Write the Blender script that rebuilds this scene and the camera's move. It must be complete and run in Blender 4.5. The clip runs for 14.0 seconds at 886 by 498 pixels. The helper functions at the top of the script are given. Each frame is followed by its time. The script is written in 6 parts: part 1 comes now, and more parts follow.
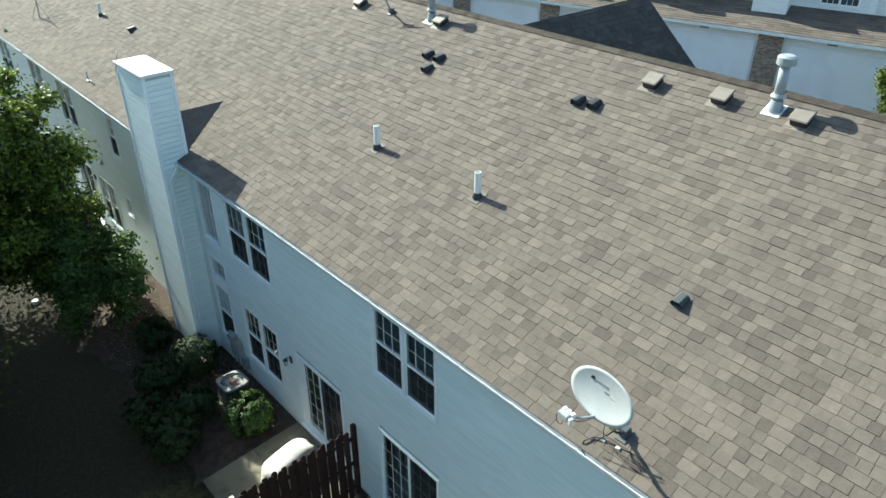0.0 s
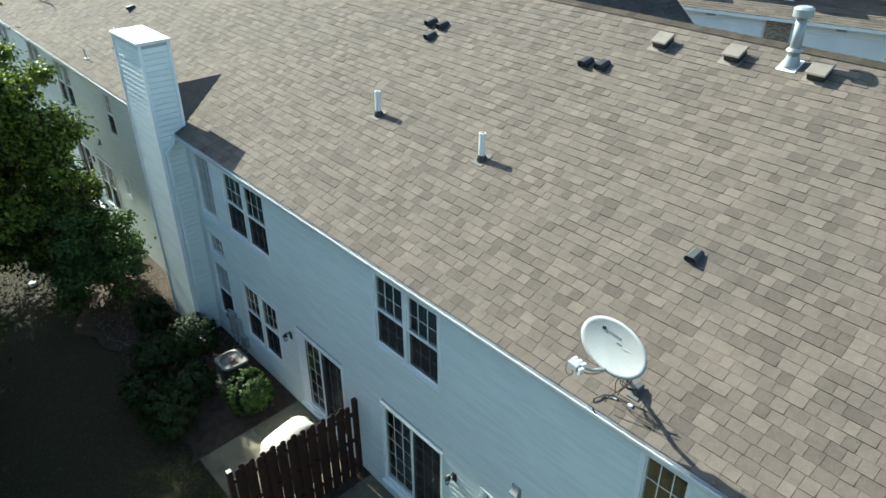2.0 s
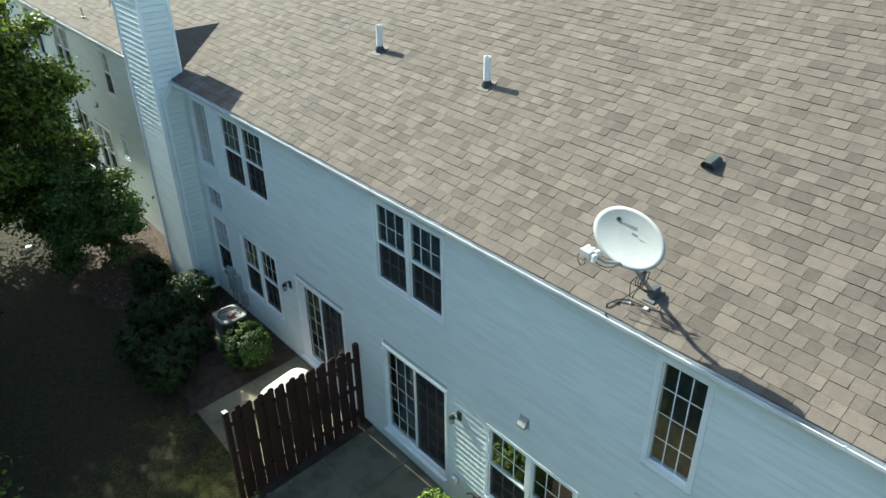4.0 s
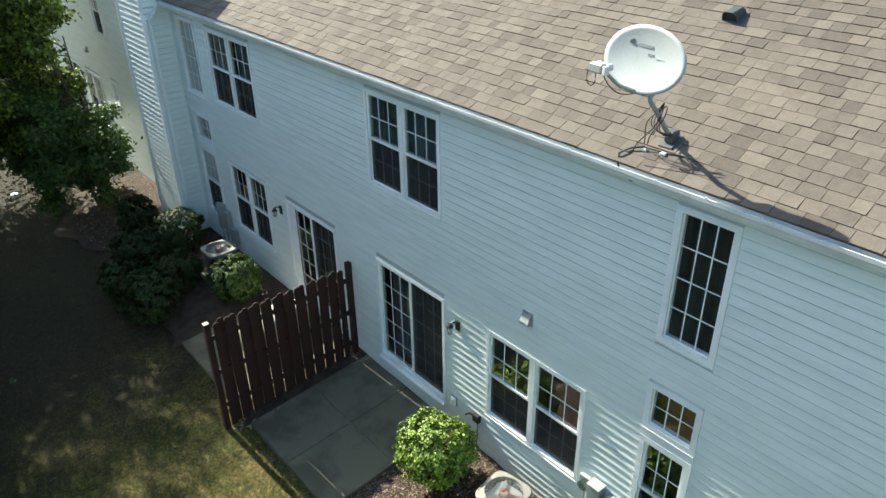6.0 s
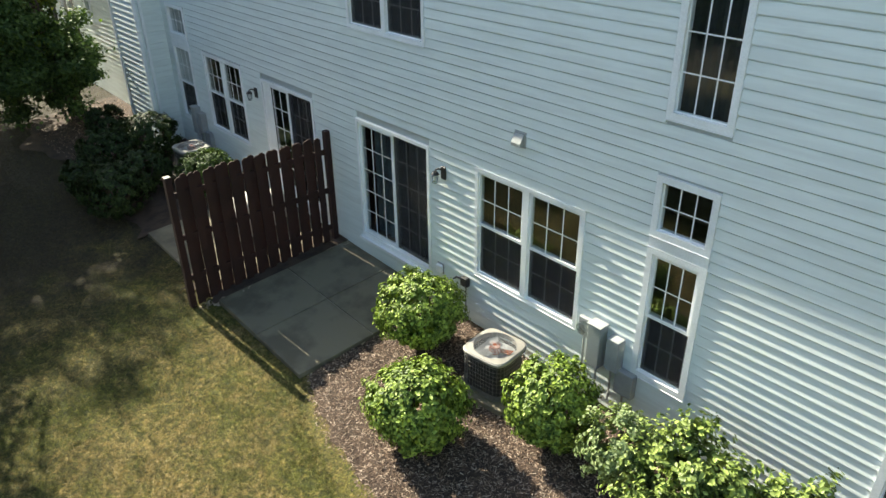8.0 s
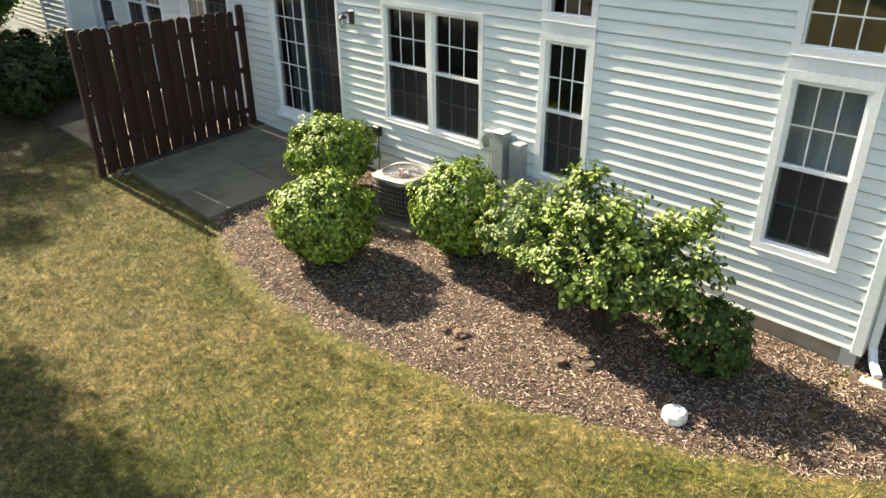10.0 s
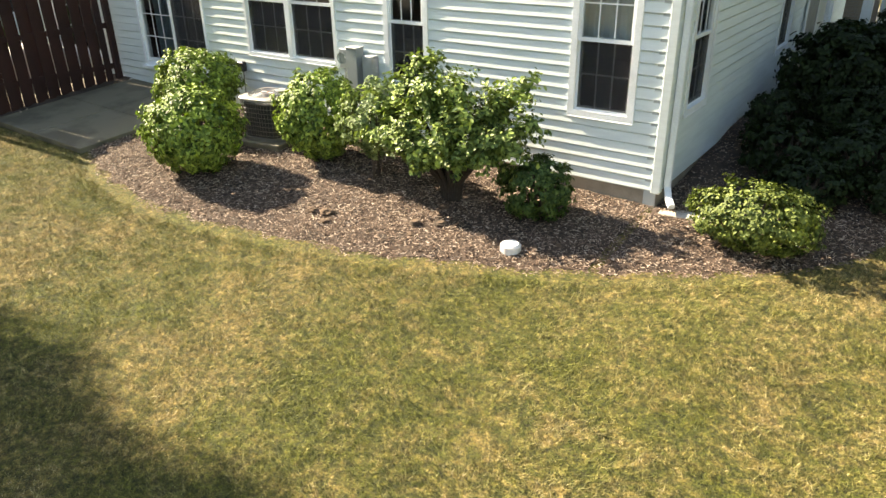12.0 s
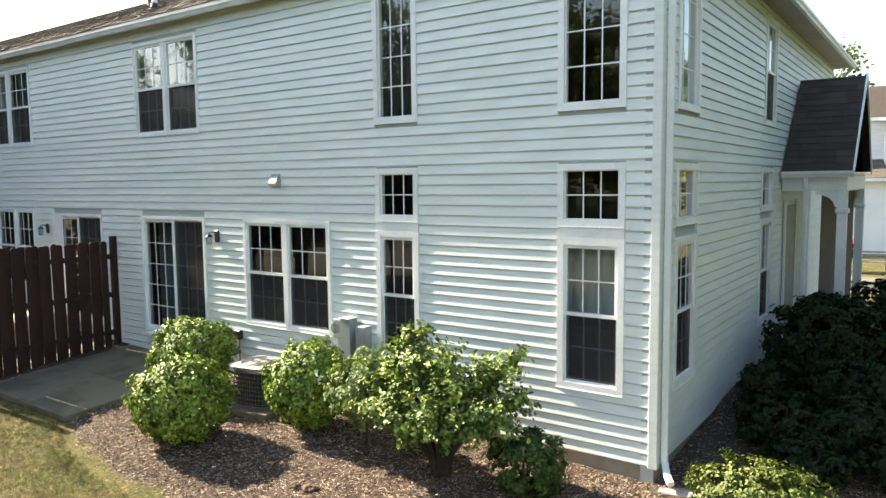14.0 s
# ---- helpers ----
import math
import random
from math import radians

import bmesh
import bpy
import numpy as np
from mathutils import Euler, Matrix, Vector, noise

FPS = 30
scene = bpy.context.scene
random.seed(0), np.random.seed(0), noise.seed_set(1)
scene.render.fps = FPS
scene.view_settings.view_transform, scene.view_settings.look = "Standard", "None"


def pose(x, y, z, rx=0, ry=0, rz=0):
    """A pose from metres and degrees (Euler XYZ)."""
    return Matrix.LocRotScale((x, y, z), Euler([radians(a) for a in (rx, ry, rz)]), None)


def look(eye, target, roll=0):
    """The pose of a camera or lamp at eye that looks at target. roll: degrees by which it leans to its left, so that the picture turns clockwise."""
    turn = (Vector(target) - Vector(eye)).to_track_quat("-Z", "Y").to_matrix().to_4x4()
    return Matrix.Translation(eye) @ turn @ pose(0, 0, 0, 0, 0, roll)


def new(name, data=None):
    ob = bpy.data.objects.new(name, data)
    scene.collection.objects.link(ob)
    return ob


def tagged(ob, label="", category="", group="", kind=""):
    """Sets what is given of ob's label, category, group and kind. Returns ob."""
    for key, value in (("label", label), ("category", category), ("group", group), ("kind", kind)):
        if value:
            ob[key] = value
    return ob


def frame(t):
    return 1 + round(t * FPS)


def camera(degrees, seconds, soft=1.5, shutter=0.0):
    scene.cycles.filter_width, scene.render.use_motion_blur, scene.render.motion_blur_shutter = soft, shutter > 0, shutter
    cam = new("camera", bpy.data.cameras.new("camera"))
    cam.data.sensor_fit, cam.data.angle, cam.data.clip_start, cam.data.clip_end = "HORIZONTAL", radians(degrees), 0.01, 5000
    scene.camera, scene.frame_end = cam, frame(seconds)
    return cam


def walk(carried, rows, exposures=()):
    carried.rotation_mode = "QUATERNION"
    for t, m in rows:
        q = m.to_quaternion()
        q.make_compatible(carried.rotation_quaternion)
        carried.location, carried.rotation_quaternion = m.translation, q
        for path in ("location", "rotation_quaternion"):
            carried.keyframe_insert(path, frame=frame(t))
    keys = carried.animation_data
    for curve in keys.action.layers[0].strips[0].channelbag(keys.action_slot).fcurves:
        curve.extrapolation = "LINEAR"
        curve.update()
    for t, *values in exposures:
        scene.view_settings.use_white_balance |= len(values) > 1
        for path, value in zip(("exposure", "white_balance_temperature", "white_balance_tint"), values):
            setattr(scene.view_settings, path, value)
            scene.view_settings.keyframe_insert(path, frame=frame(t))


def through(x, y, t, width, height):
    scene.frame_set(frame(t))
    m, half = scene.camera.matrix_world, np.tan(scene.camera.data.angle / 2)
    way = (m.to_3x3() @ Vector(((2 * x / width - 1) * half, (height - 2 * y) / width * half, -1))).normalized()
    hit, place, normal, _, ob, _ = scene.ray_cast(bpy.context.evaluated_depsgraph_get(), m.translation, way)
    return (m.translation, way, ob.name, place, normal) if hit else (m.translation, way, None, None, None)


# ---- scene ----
cam = camera(63.1, 14.0)
PATH = [
    (0, (-0.692, -5.976, 12.979), (-1.978, -4.834, 11.957), -0.0),
    (0.5, (-0.679, -5.941, 12.827), (-1.968, -4.803, 11.806), -0.1),
    (1, (-0.668, -5.933, 12.646), (-1.96, -4.796, 11.626), -0.1),
    (1.5, (-0.679, -5.935, 12.418), (-1.973, -4.799, 11.4), -0.2),
    (2, (-0.706, -5.943, 12.193), (-2.001, -4.809, 11.177), -0.3),
    (2.5, (-0.654, -5.998, 11.915), (-1.953, -4.863, 10.905), -0.3),
    (3, (-0.571, -6.055, 11.508), (-1.875, -4.92, 10.501), -0.4),
    (3.2, (-0.59, -6.076, 11.429), (-1.888, -4.944, 10.412), -0.6),
    (5.3, (-0.471, -6.057, 9.583), (-1.8, -4.935, 8.596), -0.8),
    (5.5, (-0.489, -6.054, 9.424), (-1.808, -4.927, 8.43), -0.9),
    (6, (-0.399, -6.057, 8.953), (-1.724, -4.934, 7.962), -0.9),
    (6.5, (-0.346, -6.139, 8.43), (-1.667, -5.005, 7.444), -0.8),
    (7, (-0.271, -6.088, 7.737), (-1.593, -4.955, 6.752), -0.9),
    (7.2, (-0.247, -6.107, 7.434), (-1.569, -4.972, 6.452), -0.9),
    (9.3, (0.522, -6.214, 4.805), (-0.818, -5.044, 3.892), -0.7),
    (9.5, (0.687, -6.305, 4.584), (-0.64, -5.117, 3.676), -0.6),
    (10, (1.182, -6.613, 4.026), (-0.083, -5.348, 3.131), -0.5),
    (10.5, (1.736, -7.017, 3.599), (0.59, -5.645, 2.702), -0.9),
    (11, (2.253, -7.412, 3.176), (1.214, -5.963, 2.268), -1.0),
    (11.5, (2.356, -7.527, 3.124), (1.307, -6.061, 2.256), -1.0),
    (12, (2.421, -7.535, 3.084), (1.372, -6.066, 2.223), -0.9),
    (12.5, (2.435, -7.468, 3.13), (1.381, -5.99, 2.29), -0.9),
    (13, (2.459, -7.411, 3.201), (1.356, -5.864, 2.578), -0.8),
    (13.5, (2.487, -7.38, 3.229), (1.348, -5.782, 2.844), -0.7),
    (14, (2.477, -7.435, 3.217), (1.331, -5.806, 3.036), -0.6),
]
EXPOSURES = [(0.0, 1.38, 6200.0, -6.0), (3.0, 1.40, 6250.0, -6.0), (5.5, 1.58, 6550.0, -3.0), (7.0, 1.68, 6900.0, 0.0), (9.5, 1.95, 7700.0, 8.0), (11.0, 2.2, 8300.0, 9.0), (14.0, 2.14, 7700.0, 9.0)]
walk(cam, [(t, look(eye, target, roll)) for t, eye, target, roll in PATH], EXPOSURES)

# ---- sky and sun ----
SUN_DIR = Vector((0.802, 0.042, -0.595)).normalized()
world = bpy.data.worlds.new("sky")
scene.world = world
world.use_nodes = True
sky = world.node_tree.nodes.new("ShaderNodeTexSky")
sky.sky_type = "NISHITA"
sky.sun_disc = False
sky.sun_elevation = math.asin(-SUN_DIR.z)
sky.sun_rotation = math.atan2(-SUN_DIR.x, -SUN_DIR.y)
bg = world.node_tree.nodes["Background"]
world.node_tree.links.new(sky.outputs[0], bg.inputs[0])
bg.inputs[1].default_value = 0.105
sun_data = bpy.data.lights.new("sun", "SUN")
sun_data.energy, sun_data.angle, sun_data.color = 4.9, radians(0.53), (1.0, 0.94, 0.84)
sun = new("sun", sun_data)
sun.matrix_world = Matrix.Translation((-20, -5, 30)) @ SUN_DIR.to_track_quat("-Z", "Y").to_matrix().to_4x4()


# ---- materials ----
def material(name, colour, rough=0.7, metal=0.0):
    m = bpy.data.materials.new(name)
    m.use_nodes = True
    b = m.node_tree.nodes["Principled BSDF"]
    b.inputs["Base Color"].default_value = (*colour, 1)
    b.inputs["Roughness"].default_value = rough
    b.inputs["Metallic"].default_value = metal
    m.diffuse_color = (*colour, 1)
    return m


def node(m, kind, **values):
    n = m.node_tree.nodes.new(kind)
    for key, value in values.items():
        if key in n.inputs:
            n.inputs[key].default_value = value
    return n


def link(m, a, b):
    m.node_tree.links.new(a, b)


def bsdf(m):
    return m.node_tree.nodes["Principled BSDF"]


def coords(m, space="Object"):
    n = m.node_tree.nodes.new("ShaderNodeTexCoord")
    return n.outputs[space]


def world_coords(m):
    return m.node_tree.nodes.new("ShaderNodeNewGeometry").outputs["Position"]


def ramp(m, fac, stops):
    n = m.node_tree.nodes.new("ShaderNodeValToRGB")
    el = n.color_ramp.elements
    while len(el) < len(stops):
        el.new(0.5)
    for e, (p, c) in zip(el, stops):
        e.position, e.color = p, (*c, 1)
    link(m, fac, n.inputs[0])
    return n.outputs[0]


def noise_of(m, vec, scale, detail=4.0, rough=0.55):
    n = node(m, "ShaderNodeTexNoise", Scale=scale, Detail=detail, Roughness=rough)
    link(m, vec, n.inputs["Vector"])
    wide = node(m, "ShaderNodeMapRange")
    wide.inputs[1].default_value, wide.inputs[2].default_value = 0.27, 0.73
    link(m, n.outputs[0], wide.inputs[0])
    return wide.outputs[0]


def mix(m, fac, a, b, blend="MIX"):
    n = m.node_tree.nodes.new("ShaderNodeMix")
    n.data_type, n.blend_type = "RGBA", blend
    for sock, value in ((0, fac), (6, a), (7, b)):
        if isinstance(value, (int, float)):
            n.inputs[sock].default_value = value
        elif isinstance(value, tuple):
            n.inputs[sock].default_value = (*value, 1)
        else:
            link(m, value, n.inputs[sock])
    return n.outputs[2]


def bump(m, height, strength=0.3, distance=0.01):
    n = node(m, "ShaderNodeBump", Strength=strength, Distance=distance)
    link(m, height, n.inputs["Height"])
    link(m, n.outputs[0], bsdf(m).inputs["Normal"])


def stained(name, colour, rough=0.7, dark=0.8, big=1.2, fine=60.0, relief=0.15, metal=0.0):
    """A painted or moulded surface with soft stains and fine grain."""
    m = material(name, colour, rough, metal)
    p = world_coords(m)
    low = ramp(m, noise_of(m, p, big, 5.0), [(0.3, tuple(c * dark for c in colour)), (0.62, colour)])
    fine_n = noise_of(m, p, fine, 3.0)
    link(m, mix(m, 0.18, low, ramp(m, fine_n, [(0.3, tuple(c * 0.75 for c in colour)), (0.7, tuple(min(1, c * 1.12) for c in colour))])), bsdf(m).inputs["Base Color"])
    bump(m, fine_n, relief, 0.002)
    return m


def siding_material(name, colour):
    m = material(name, colour, 0.5)
    p = world_coords(m)
    stretch = node(m, "ShaderNodeMapping", Scale=(0.6, 0.6, 6.0))
    link(m, p, stretch.inputs[0])
    streak = noise_of(m, stretch.outputs[0], 2.0, 4.0)
    info = m.node_tree.nodes.new("ShaderNodeObjectInfo")
    base = ramp(m, info.outputs["Random"], [(0.0, tuple(c * 0.95 for c in colour)), (1.0, colour)])
    link(m, mix(m, 0.5, base, ramp(m, streak, [(0.3, tuple(c * 0.88 for c in colour)), (0.65, tuple(min(1, c * 1.03) for c in colour))])), bsdf(m).inputs["Base Color"])
    grain = node(m, "ShaderNodeMapping", Scale=(4.0, 4.0, 90.0))
    link(m, p, grain.inputs[0])
    bump(m, noise_of(m, grain.outputs[0], 3.0, 3.0), 0.12, 0.003)
    return m


def shingle_material(name, stops, random_socket):
    m = material(name, stops[1][1], 0.95)
    p = world_coords(m)
    if random_socket == "object":
        rnd = m.node_tree.nodes.new("ShaderNodeObjectInfo").outputs["Random"]
    else:
        rnd = m.node_tree.nodes.new("ShaderNodeNewGeometry").outputs["Random Per Island"]
    tone = ramp(m, rnd, stops)
    granule = noise_of(m, p, 160.0, 2.0)
    blotch = noise_of(m, p, 0.7, 4.0)
    dapple = noise_of(m, p, 9.0, 3.0, 0.6)
    c = mix(m, 0.22, tone, ramp(m, granule, [(0.3, (0.030, 0.026, 0.023)), (0.7, (0.25, 0.21, 0.18))]))
    c = mix(m, 1.0, c, ramp(m, dapple, [(0.2, (0.91, 0.905, 0.90)), (0.8, (1.07, 1.065, 1.06))]), "MULTIPLY")
    c = mix(m, 1.0, c, ramp(m, blotch, [(0.3, (0.95, 0.95, 0.955)), (0.7, (1.045, 1.04, 1.035))]), "MULTIPLY")
    link(m, c, bsdf(m).inputs["Base Color"])
    bump(m, granule, 0.3, 0.003)
    return m


def leaf_material(name, dark, light, rough=0.5, through=0.35):
    m = material(name, light, rough)
    rnd = m.node_tree.nodes.new("ShaderNodeNewGeometry").outputs["Random Per Island"]
    c = ramp(m, rnd, [(0.0, dark), (0.55, tuple((a + b) / 2 for a, b in zip(dark, light))), (1.0, light)])
    link(m, c, bsdf(m).inputs["Base Color"])
    trans = node(m, "ShaderNodeBsdfTranslucent")
    bright = mix(m, 1.0, c, (1.3, 1.4, 0.6), "MULTIPLY")
    bsdf(m).inputs["Specular IOR Level"].default_value = 0.25
    link(m, bright, trans.inputs[0])
    both = node(m, "ShaderNodeMixShader", Fac=through)
    out = m.node_tree.nodes["Material Output"]
    link(m, bsdf(m).outputs[0], both.inputs[1])
    link(m, trans.outputs[0], both.inputs[2])
    link(m, both.outputs[0], out.inputs[0])
    return m


def glass_material(name, tint=(0.70, 0.75, 0.76), least=0.13, most=0.9):
    """Clear sheet whose gloss grows towards grazing angles."""
    m = bpy.data.materials.new(name)
    m.use_nodes = True
    t = m.node_tree
    t.nodes.remove(t.nodes["Principled BSDF"])
    see = node(m, "ShaderNodeBsdfTransparent", Color=(*tint, 1))
    gloss = node(m, "ShaderNodeBsdfGlossy", Roughness=0.02)
    p = world_coords(m)
    wave = node(m, "ShaderNodeBump", Strength=0.02, Distance=0.05)
    link(m, noise_of(m, p, 1.3, 1.0), wave.inputs["Height"])
    link(m, wave.outputs[0], gloss.inputs["Normal"])
    facing = node(m, "ShaderNodeLayerWeight", Blend=0.5)
    curve = m.node_tree.nodes.new("ShaderNodeMath")
    curve.operation = "POWER"
    curve.inputs[1].default_value = 2.2
    link(m, facing.outputs["Facing"], curve.inputs[0])
    share = node(m, "ShaderNodeMapRange")
    share.inputs[3].default_value, share.inputs[4].default_value = least, most
    link(m, curve.outputs[0], share.inputs[0])
    both = node(m, "ShaderNodeMixShader")
    link(m, share.outputs[0], both.inputs[0])
    link(m, see.outputs[0], both.inputs[1])
    link(m, gloss.outputs[0], both.inputs[2])
    link(m, both.outputs[0], t.nodes["Material Output"].inputs[0])
    return m


def screen_material(name, colour, cover):
    """Woven insect screen: small holes let part of the light through."""
    m = material(name, colour, 0.8)
    see = node(m, "ShaderNodeBsdfTransparent")
    both = node(m, "ShaderNodeMixShader", Fac=cover)
    out = m.node_tree.nodes["Material Output"]
    link(m, see.outputs[0], both.inputs[1])
    link(m, bsdf(m).outputs[0], both.inputs[2])
    link(m, both.outputs[0], out.inputs[0])
    return m


M_SIDING = siding_material("pale_blue_grey_vinyl", (0.752, 0.815, 0.805))
M_CORE = material("wall_core", (0.42, 0.46, 0.46), 0.8)
M_TRIM = stained("white_vinyl", (0.86, 0.89, 0.905), 0.45, 0.92, 2.0)
M_GUTTER = stained("white_gutter_metal", (0.72, 0.74, 0.75), 0.35, 0.85, 3.0)
M_SOFFIT = stained("beige_soffit", (0.42, 0.38, 0.33), 0.6)
M_CONCRETE = stained("concrete", (0.180, 0.160, 0.112), 0.9, 0.55, 1.5, 90.0, 0.3)
M_BLOCK = stained("foundation_concrete", (0.36, 0.31, 0.25), 0.9, 0.75, 2.5, 60.0, 0.4)
TONES = [(0.0, (0.066, 0.052, 0.044)), (0.2, (0.090, 0.073, 0.061)), (0.5, (0.107, 0.087, 0.073)), (0.8, (0.121, 0.099, 0.083)), (1.0, (0.143, 0.118, 0.098))]
M_SHINGLE = shingle_material("weathered_shingle", TONES, "object")
M_SHINGLES = shingle_material("weathered_shingle_field", TONES, "island")
M_GLASS = glass_material("window_glass")
M_SCREEN = screen_material("insect_screen", (0.028, 0.028, 0.032), 0.5)
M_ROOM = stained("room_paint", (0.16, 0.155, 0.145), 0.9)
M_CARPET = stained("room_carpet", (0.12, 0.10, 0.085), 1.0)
M_CURTAIN = stained("curtain_cloth", (0.62, 0.63, 0.62), 0.9)
M_BLIND = stained("blind_slat", (0.76, 0.82, 0.83), 0.6)
M_FENCE = stained("red_brown_stained_wood", (0.030, 0.0085, 0.0058), 0.85, 0.6, 2.0, 30.0, 0.4)
M_BLACK = stained("black_plastic", (0.02, 0.02, 0.022), 0.45)
M_GALV = stained("galvanised_metal", (0.33, 0.36, 0.38), 0.55, 0.9, 2.0, 40.0, 0.05, 0.4)
M_PVC = stained("white_pipe_plastic", (0.78, 0.78, 0.76), 0.4, 0.9, 8.0)
M_DARKBARK = stained("dark_bark", (0.035, 0.026, 0.020), 0.95, 0.6, 6.0, 40.0, 0.6)
M_BARK = stained("bark", (0.085, 0.062, 0.045), 0.95, 0.6, 6.0, 40.0, 0.6)


# ---- building helpers ----
def part(name, bm, mat, parent=None, label="", smooth=False):
    me = bpy.data.meshes.new(name)
    bm.to_mesh(me)
    bm.free()
    for m in mat if isinstance(mat, (list, tuple)) else [mat]:
        me.materials.append(m)
    if smooth:
        me.polygons.foreach_set("use_smooth", [True] * len(me.polygons))
    ob = new(name, me)
    ob.parent = parent
    if label:
        ob["label"] = label
    return ob


def thing(name, label, category, at=(0, 0, 0), turn=0, group="", kind=""):
    ob = tagged(new(name), label, category, group, kind)
    ob.matrix_basis = pose(*at, 0, 0, turn)
    return ob


def box(bm, lo, hi, bevel=0.0):
    c = [(a + b) / 2 for a, b in zip(lo, hi)]
    s = [max(b - a, 1e-4) for a, b in zip(lo, hi)]
    got = bmesh.ops.create_cube(bm, size=1, matrix=Matrix.LocRotScale(c, None, s))
    if bevel:
        edges = list({e for v in got["verts"] for e in v.link_edges})
        bmesh.ops.bevel(bm, geom=edges, offset=bevel, segments=1, affect="EDGES")
    return got["verts"]


def boxed(lo, hi, bevel=0.0):
    bm = bmesh.new()
    box(bm, lo, hi, bevel)
    return bm


def rod(bm, a, b, r0, r1=None, sides=8, caps=True):
    a, b = Vector(a), Vector(b)
    d = b - a
    m = Matrix.Translation((a + b) / 2) @ d.to_track_quat("Z", "Y").to_matrix().to_4x4()
    bmesh.ops.create_cone(bm, cap_ends=caps, segments=sides, radius1=r0, radius2=r0 if r1 is None else r1, depth=d.length, matrix=m)


def tube(bm, points, r, sides=6):
    """A bent tube along points."""
    rings = []
    pts = [Vector(p) for p in points]
    for i, p in enumerate(pts):
        d = (pts[min(i + 1, len(pts) - 1)] - pts[max(i - 1, 0)]).normalized()
        q = d.to_track_quat("Z", "Y").to_matrix()
        rings.append([bm.verts.new(p + q @ Vector((r * math.cos(2 * math.pi * k / sides), r * math.sin(2 * math.pi * k / sides), 0))) for k in range(sides)])
    for a, b in zip(rings, rings[1:]):
        for k in range(sides):
            bm.faces.new((a[k], a[(k + 1) % sides], b[(k + 1) % sides], b[k]))
    bm.faces.new(rings[0][::-1])
    bm.faces.new(rings[-1])


def sweep(bm, profile, a, b):
    """Extrude a closed profile of 3D points a to b (offset vector)."""
    p0 = [bm.verts.new(Vector(p) + Vector(a)) for p in profile]
    p1 = [bm.verts.new(Vector(p) + Vector(b)) for p in profile]
    n = len(profile)
    for i in range(n):
        bm.faces.new((p0[i], p0[(i + 1) % n], p1[(i + 1) % n], p1[i]))
    bm.faces.new(p0[::-1])
    bm.faces.new(p1)
    bmesh.ops.recalc_face_normals(bm, faces=bm.faces[:])


def mesh_of(name, verts, faces_flat, sides, mat, parent=None):
    """One mesh from numpy arrays: verts (n,3), faces (m,sides)."""
    me = bpy.data.meshes.new(name)
    verts = np.asarray(verts, dtype=np.float32)
    faces_flat = np.asarray(faces_flat, dtype=np.int32)
    me.vertices.add(len(verts))
    me.vertices.foreach_set("co", verts.ravel())
    me.loops.add(faces_flat.size)
    me.loops.foreach_set("vertex_index", faces_flat.ravel())
    me.polygons.add(len(faces_flat))
    me.polygons.foreach_set("loop_start", np.arange(0, faces_flat.size, sides, dtype=np.int32))
    me.update(calc_edges=True)
    me.validate()
    me.materials.append(mat)
    ob = new(name, me)
    ob.parent = parent
    return ob


# ---- ground ----
def ground_z(x, y):
    gx = min(max(x, -12.0), 3.0)
    gy = y if y > -5 else -5 + 6 * math.tanh((y + 5) / 12) * 0.45
    gy = min(gy, 3.0)
    z = -0.06 - 0.035 * gx + 0.085 * gy
    if y > 12.9:
        z += (-0.9 - z) * min(1.0, (y - 12.9) / 6.0)
    return z + 0.009 * math.sin(1.3 * x + 0.7 * y) + 0.008 * math.sin(2.1 * y - 0.9 * x + 1.0)


def bed_edge(x):
    """y of the mulch bed's front edge, between the patio and the corner bed."""
    pts = [(-7.4, -2.62), (-6.3, -3.02), (-5.1, -3.2), (-4.2, -3.1), (-3.4, -2.95), (-2.1, -2.68), (-1.0, -2.25), (0.0, -1.8), (0.9, -1.25), (1.65, -0.72), (2.1, -0.15), (2.45, 0.8), (2.6, 2.5), (2.6, 12.0)]
    for (x0, y0), (x1, y1) in zip(pts, pts[1:]):
        if x0 <= x <= x1:
            return y0 + (y1 - y0) * (x - x0) / (x1 - x0)
    return None


def bed_z(x, y):
    """Top of the mulch, which lies a little proud of the lawn."""
    rim = min(1.0, max(0.0, (y - bed_edge(x)) / 0.5))
    return ground_z(x, y) - 0.025 + 0.05 * rim + 0.012 * noise.noise((x * 4, y * 4, 3))


def in_bed(x, y):
    if -7.38 < x <= 2.6:
        e = bed_edge(x)
        if x > 2.1:
            return y > e and y < 12
        return e < y < (0.0 if x < 0 else 12)
    return False


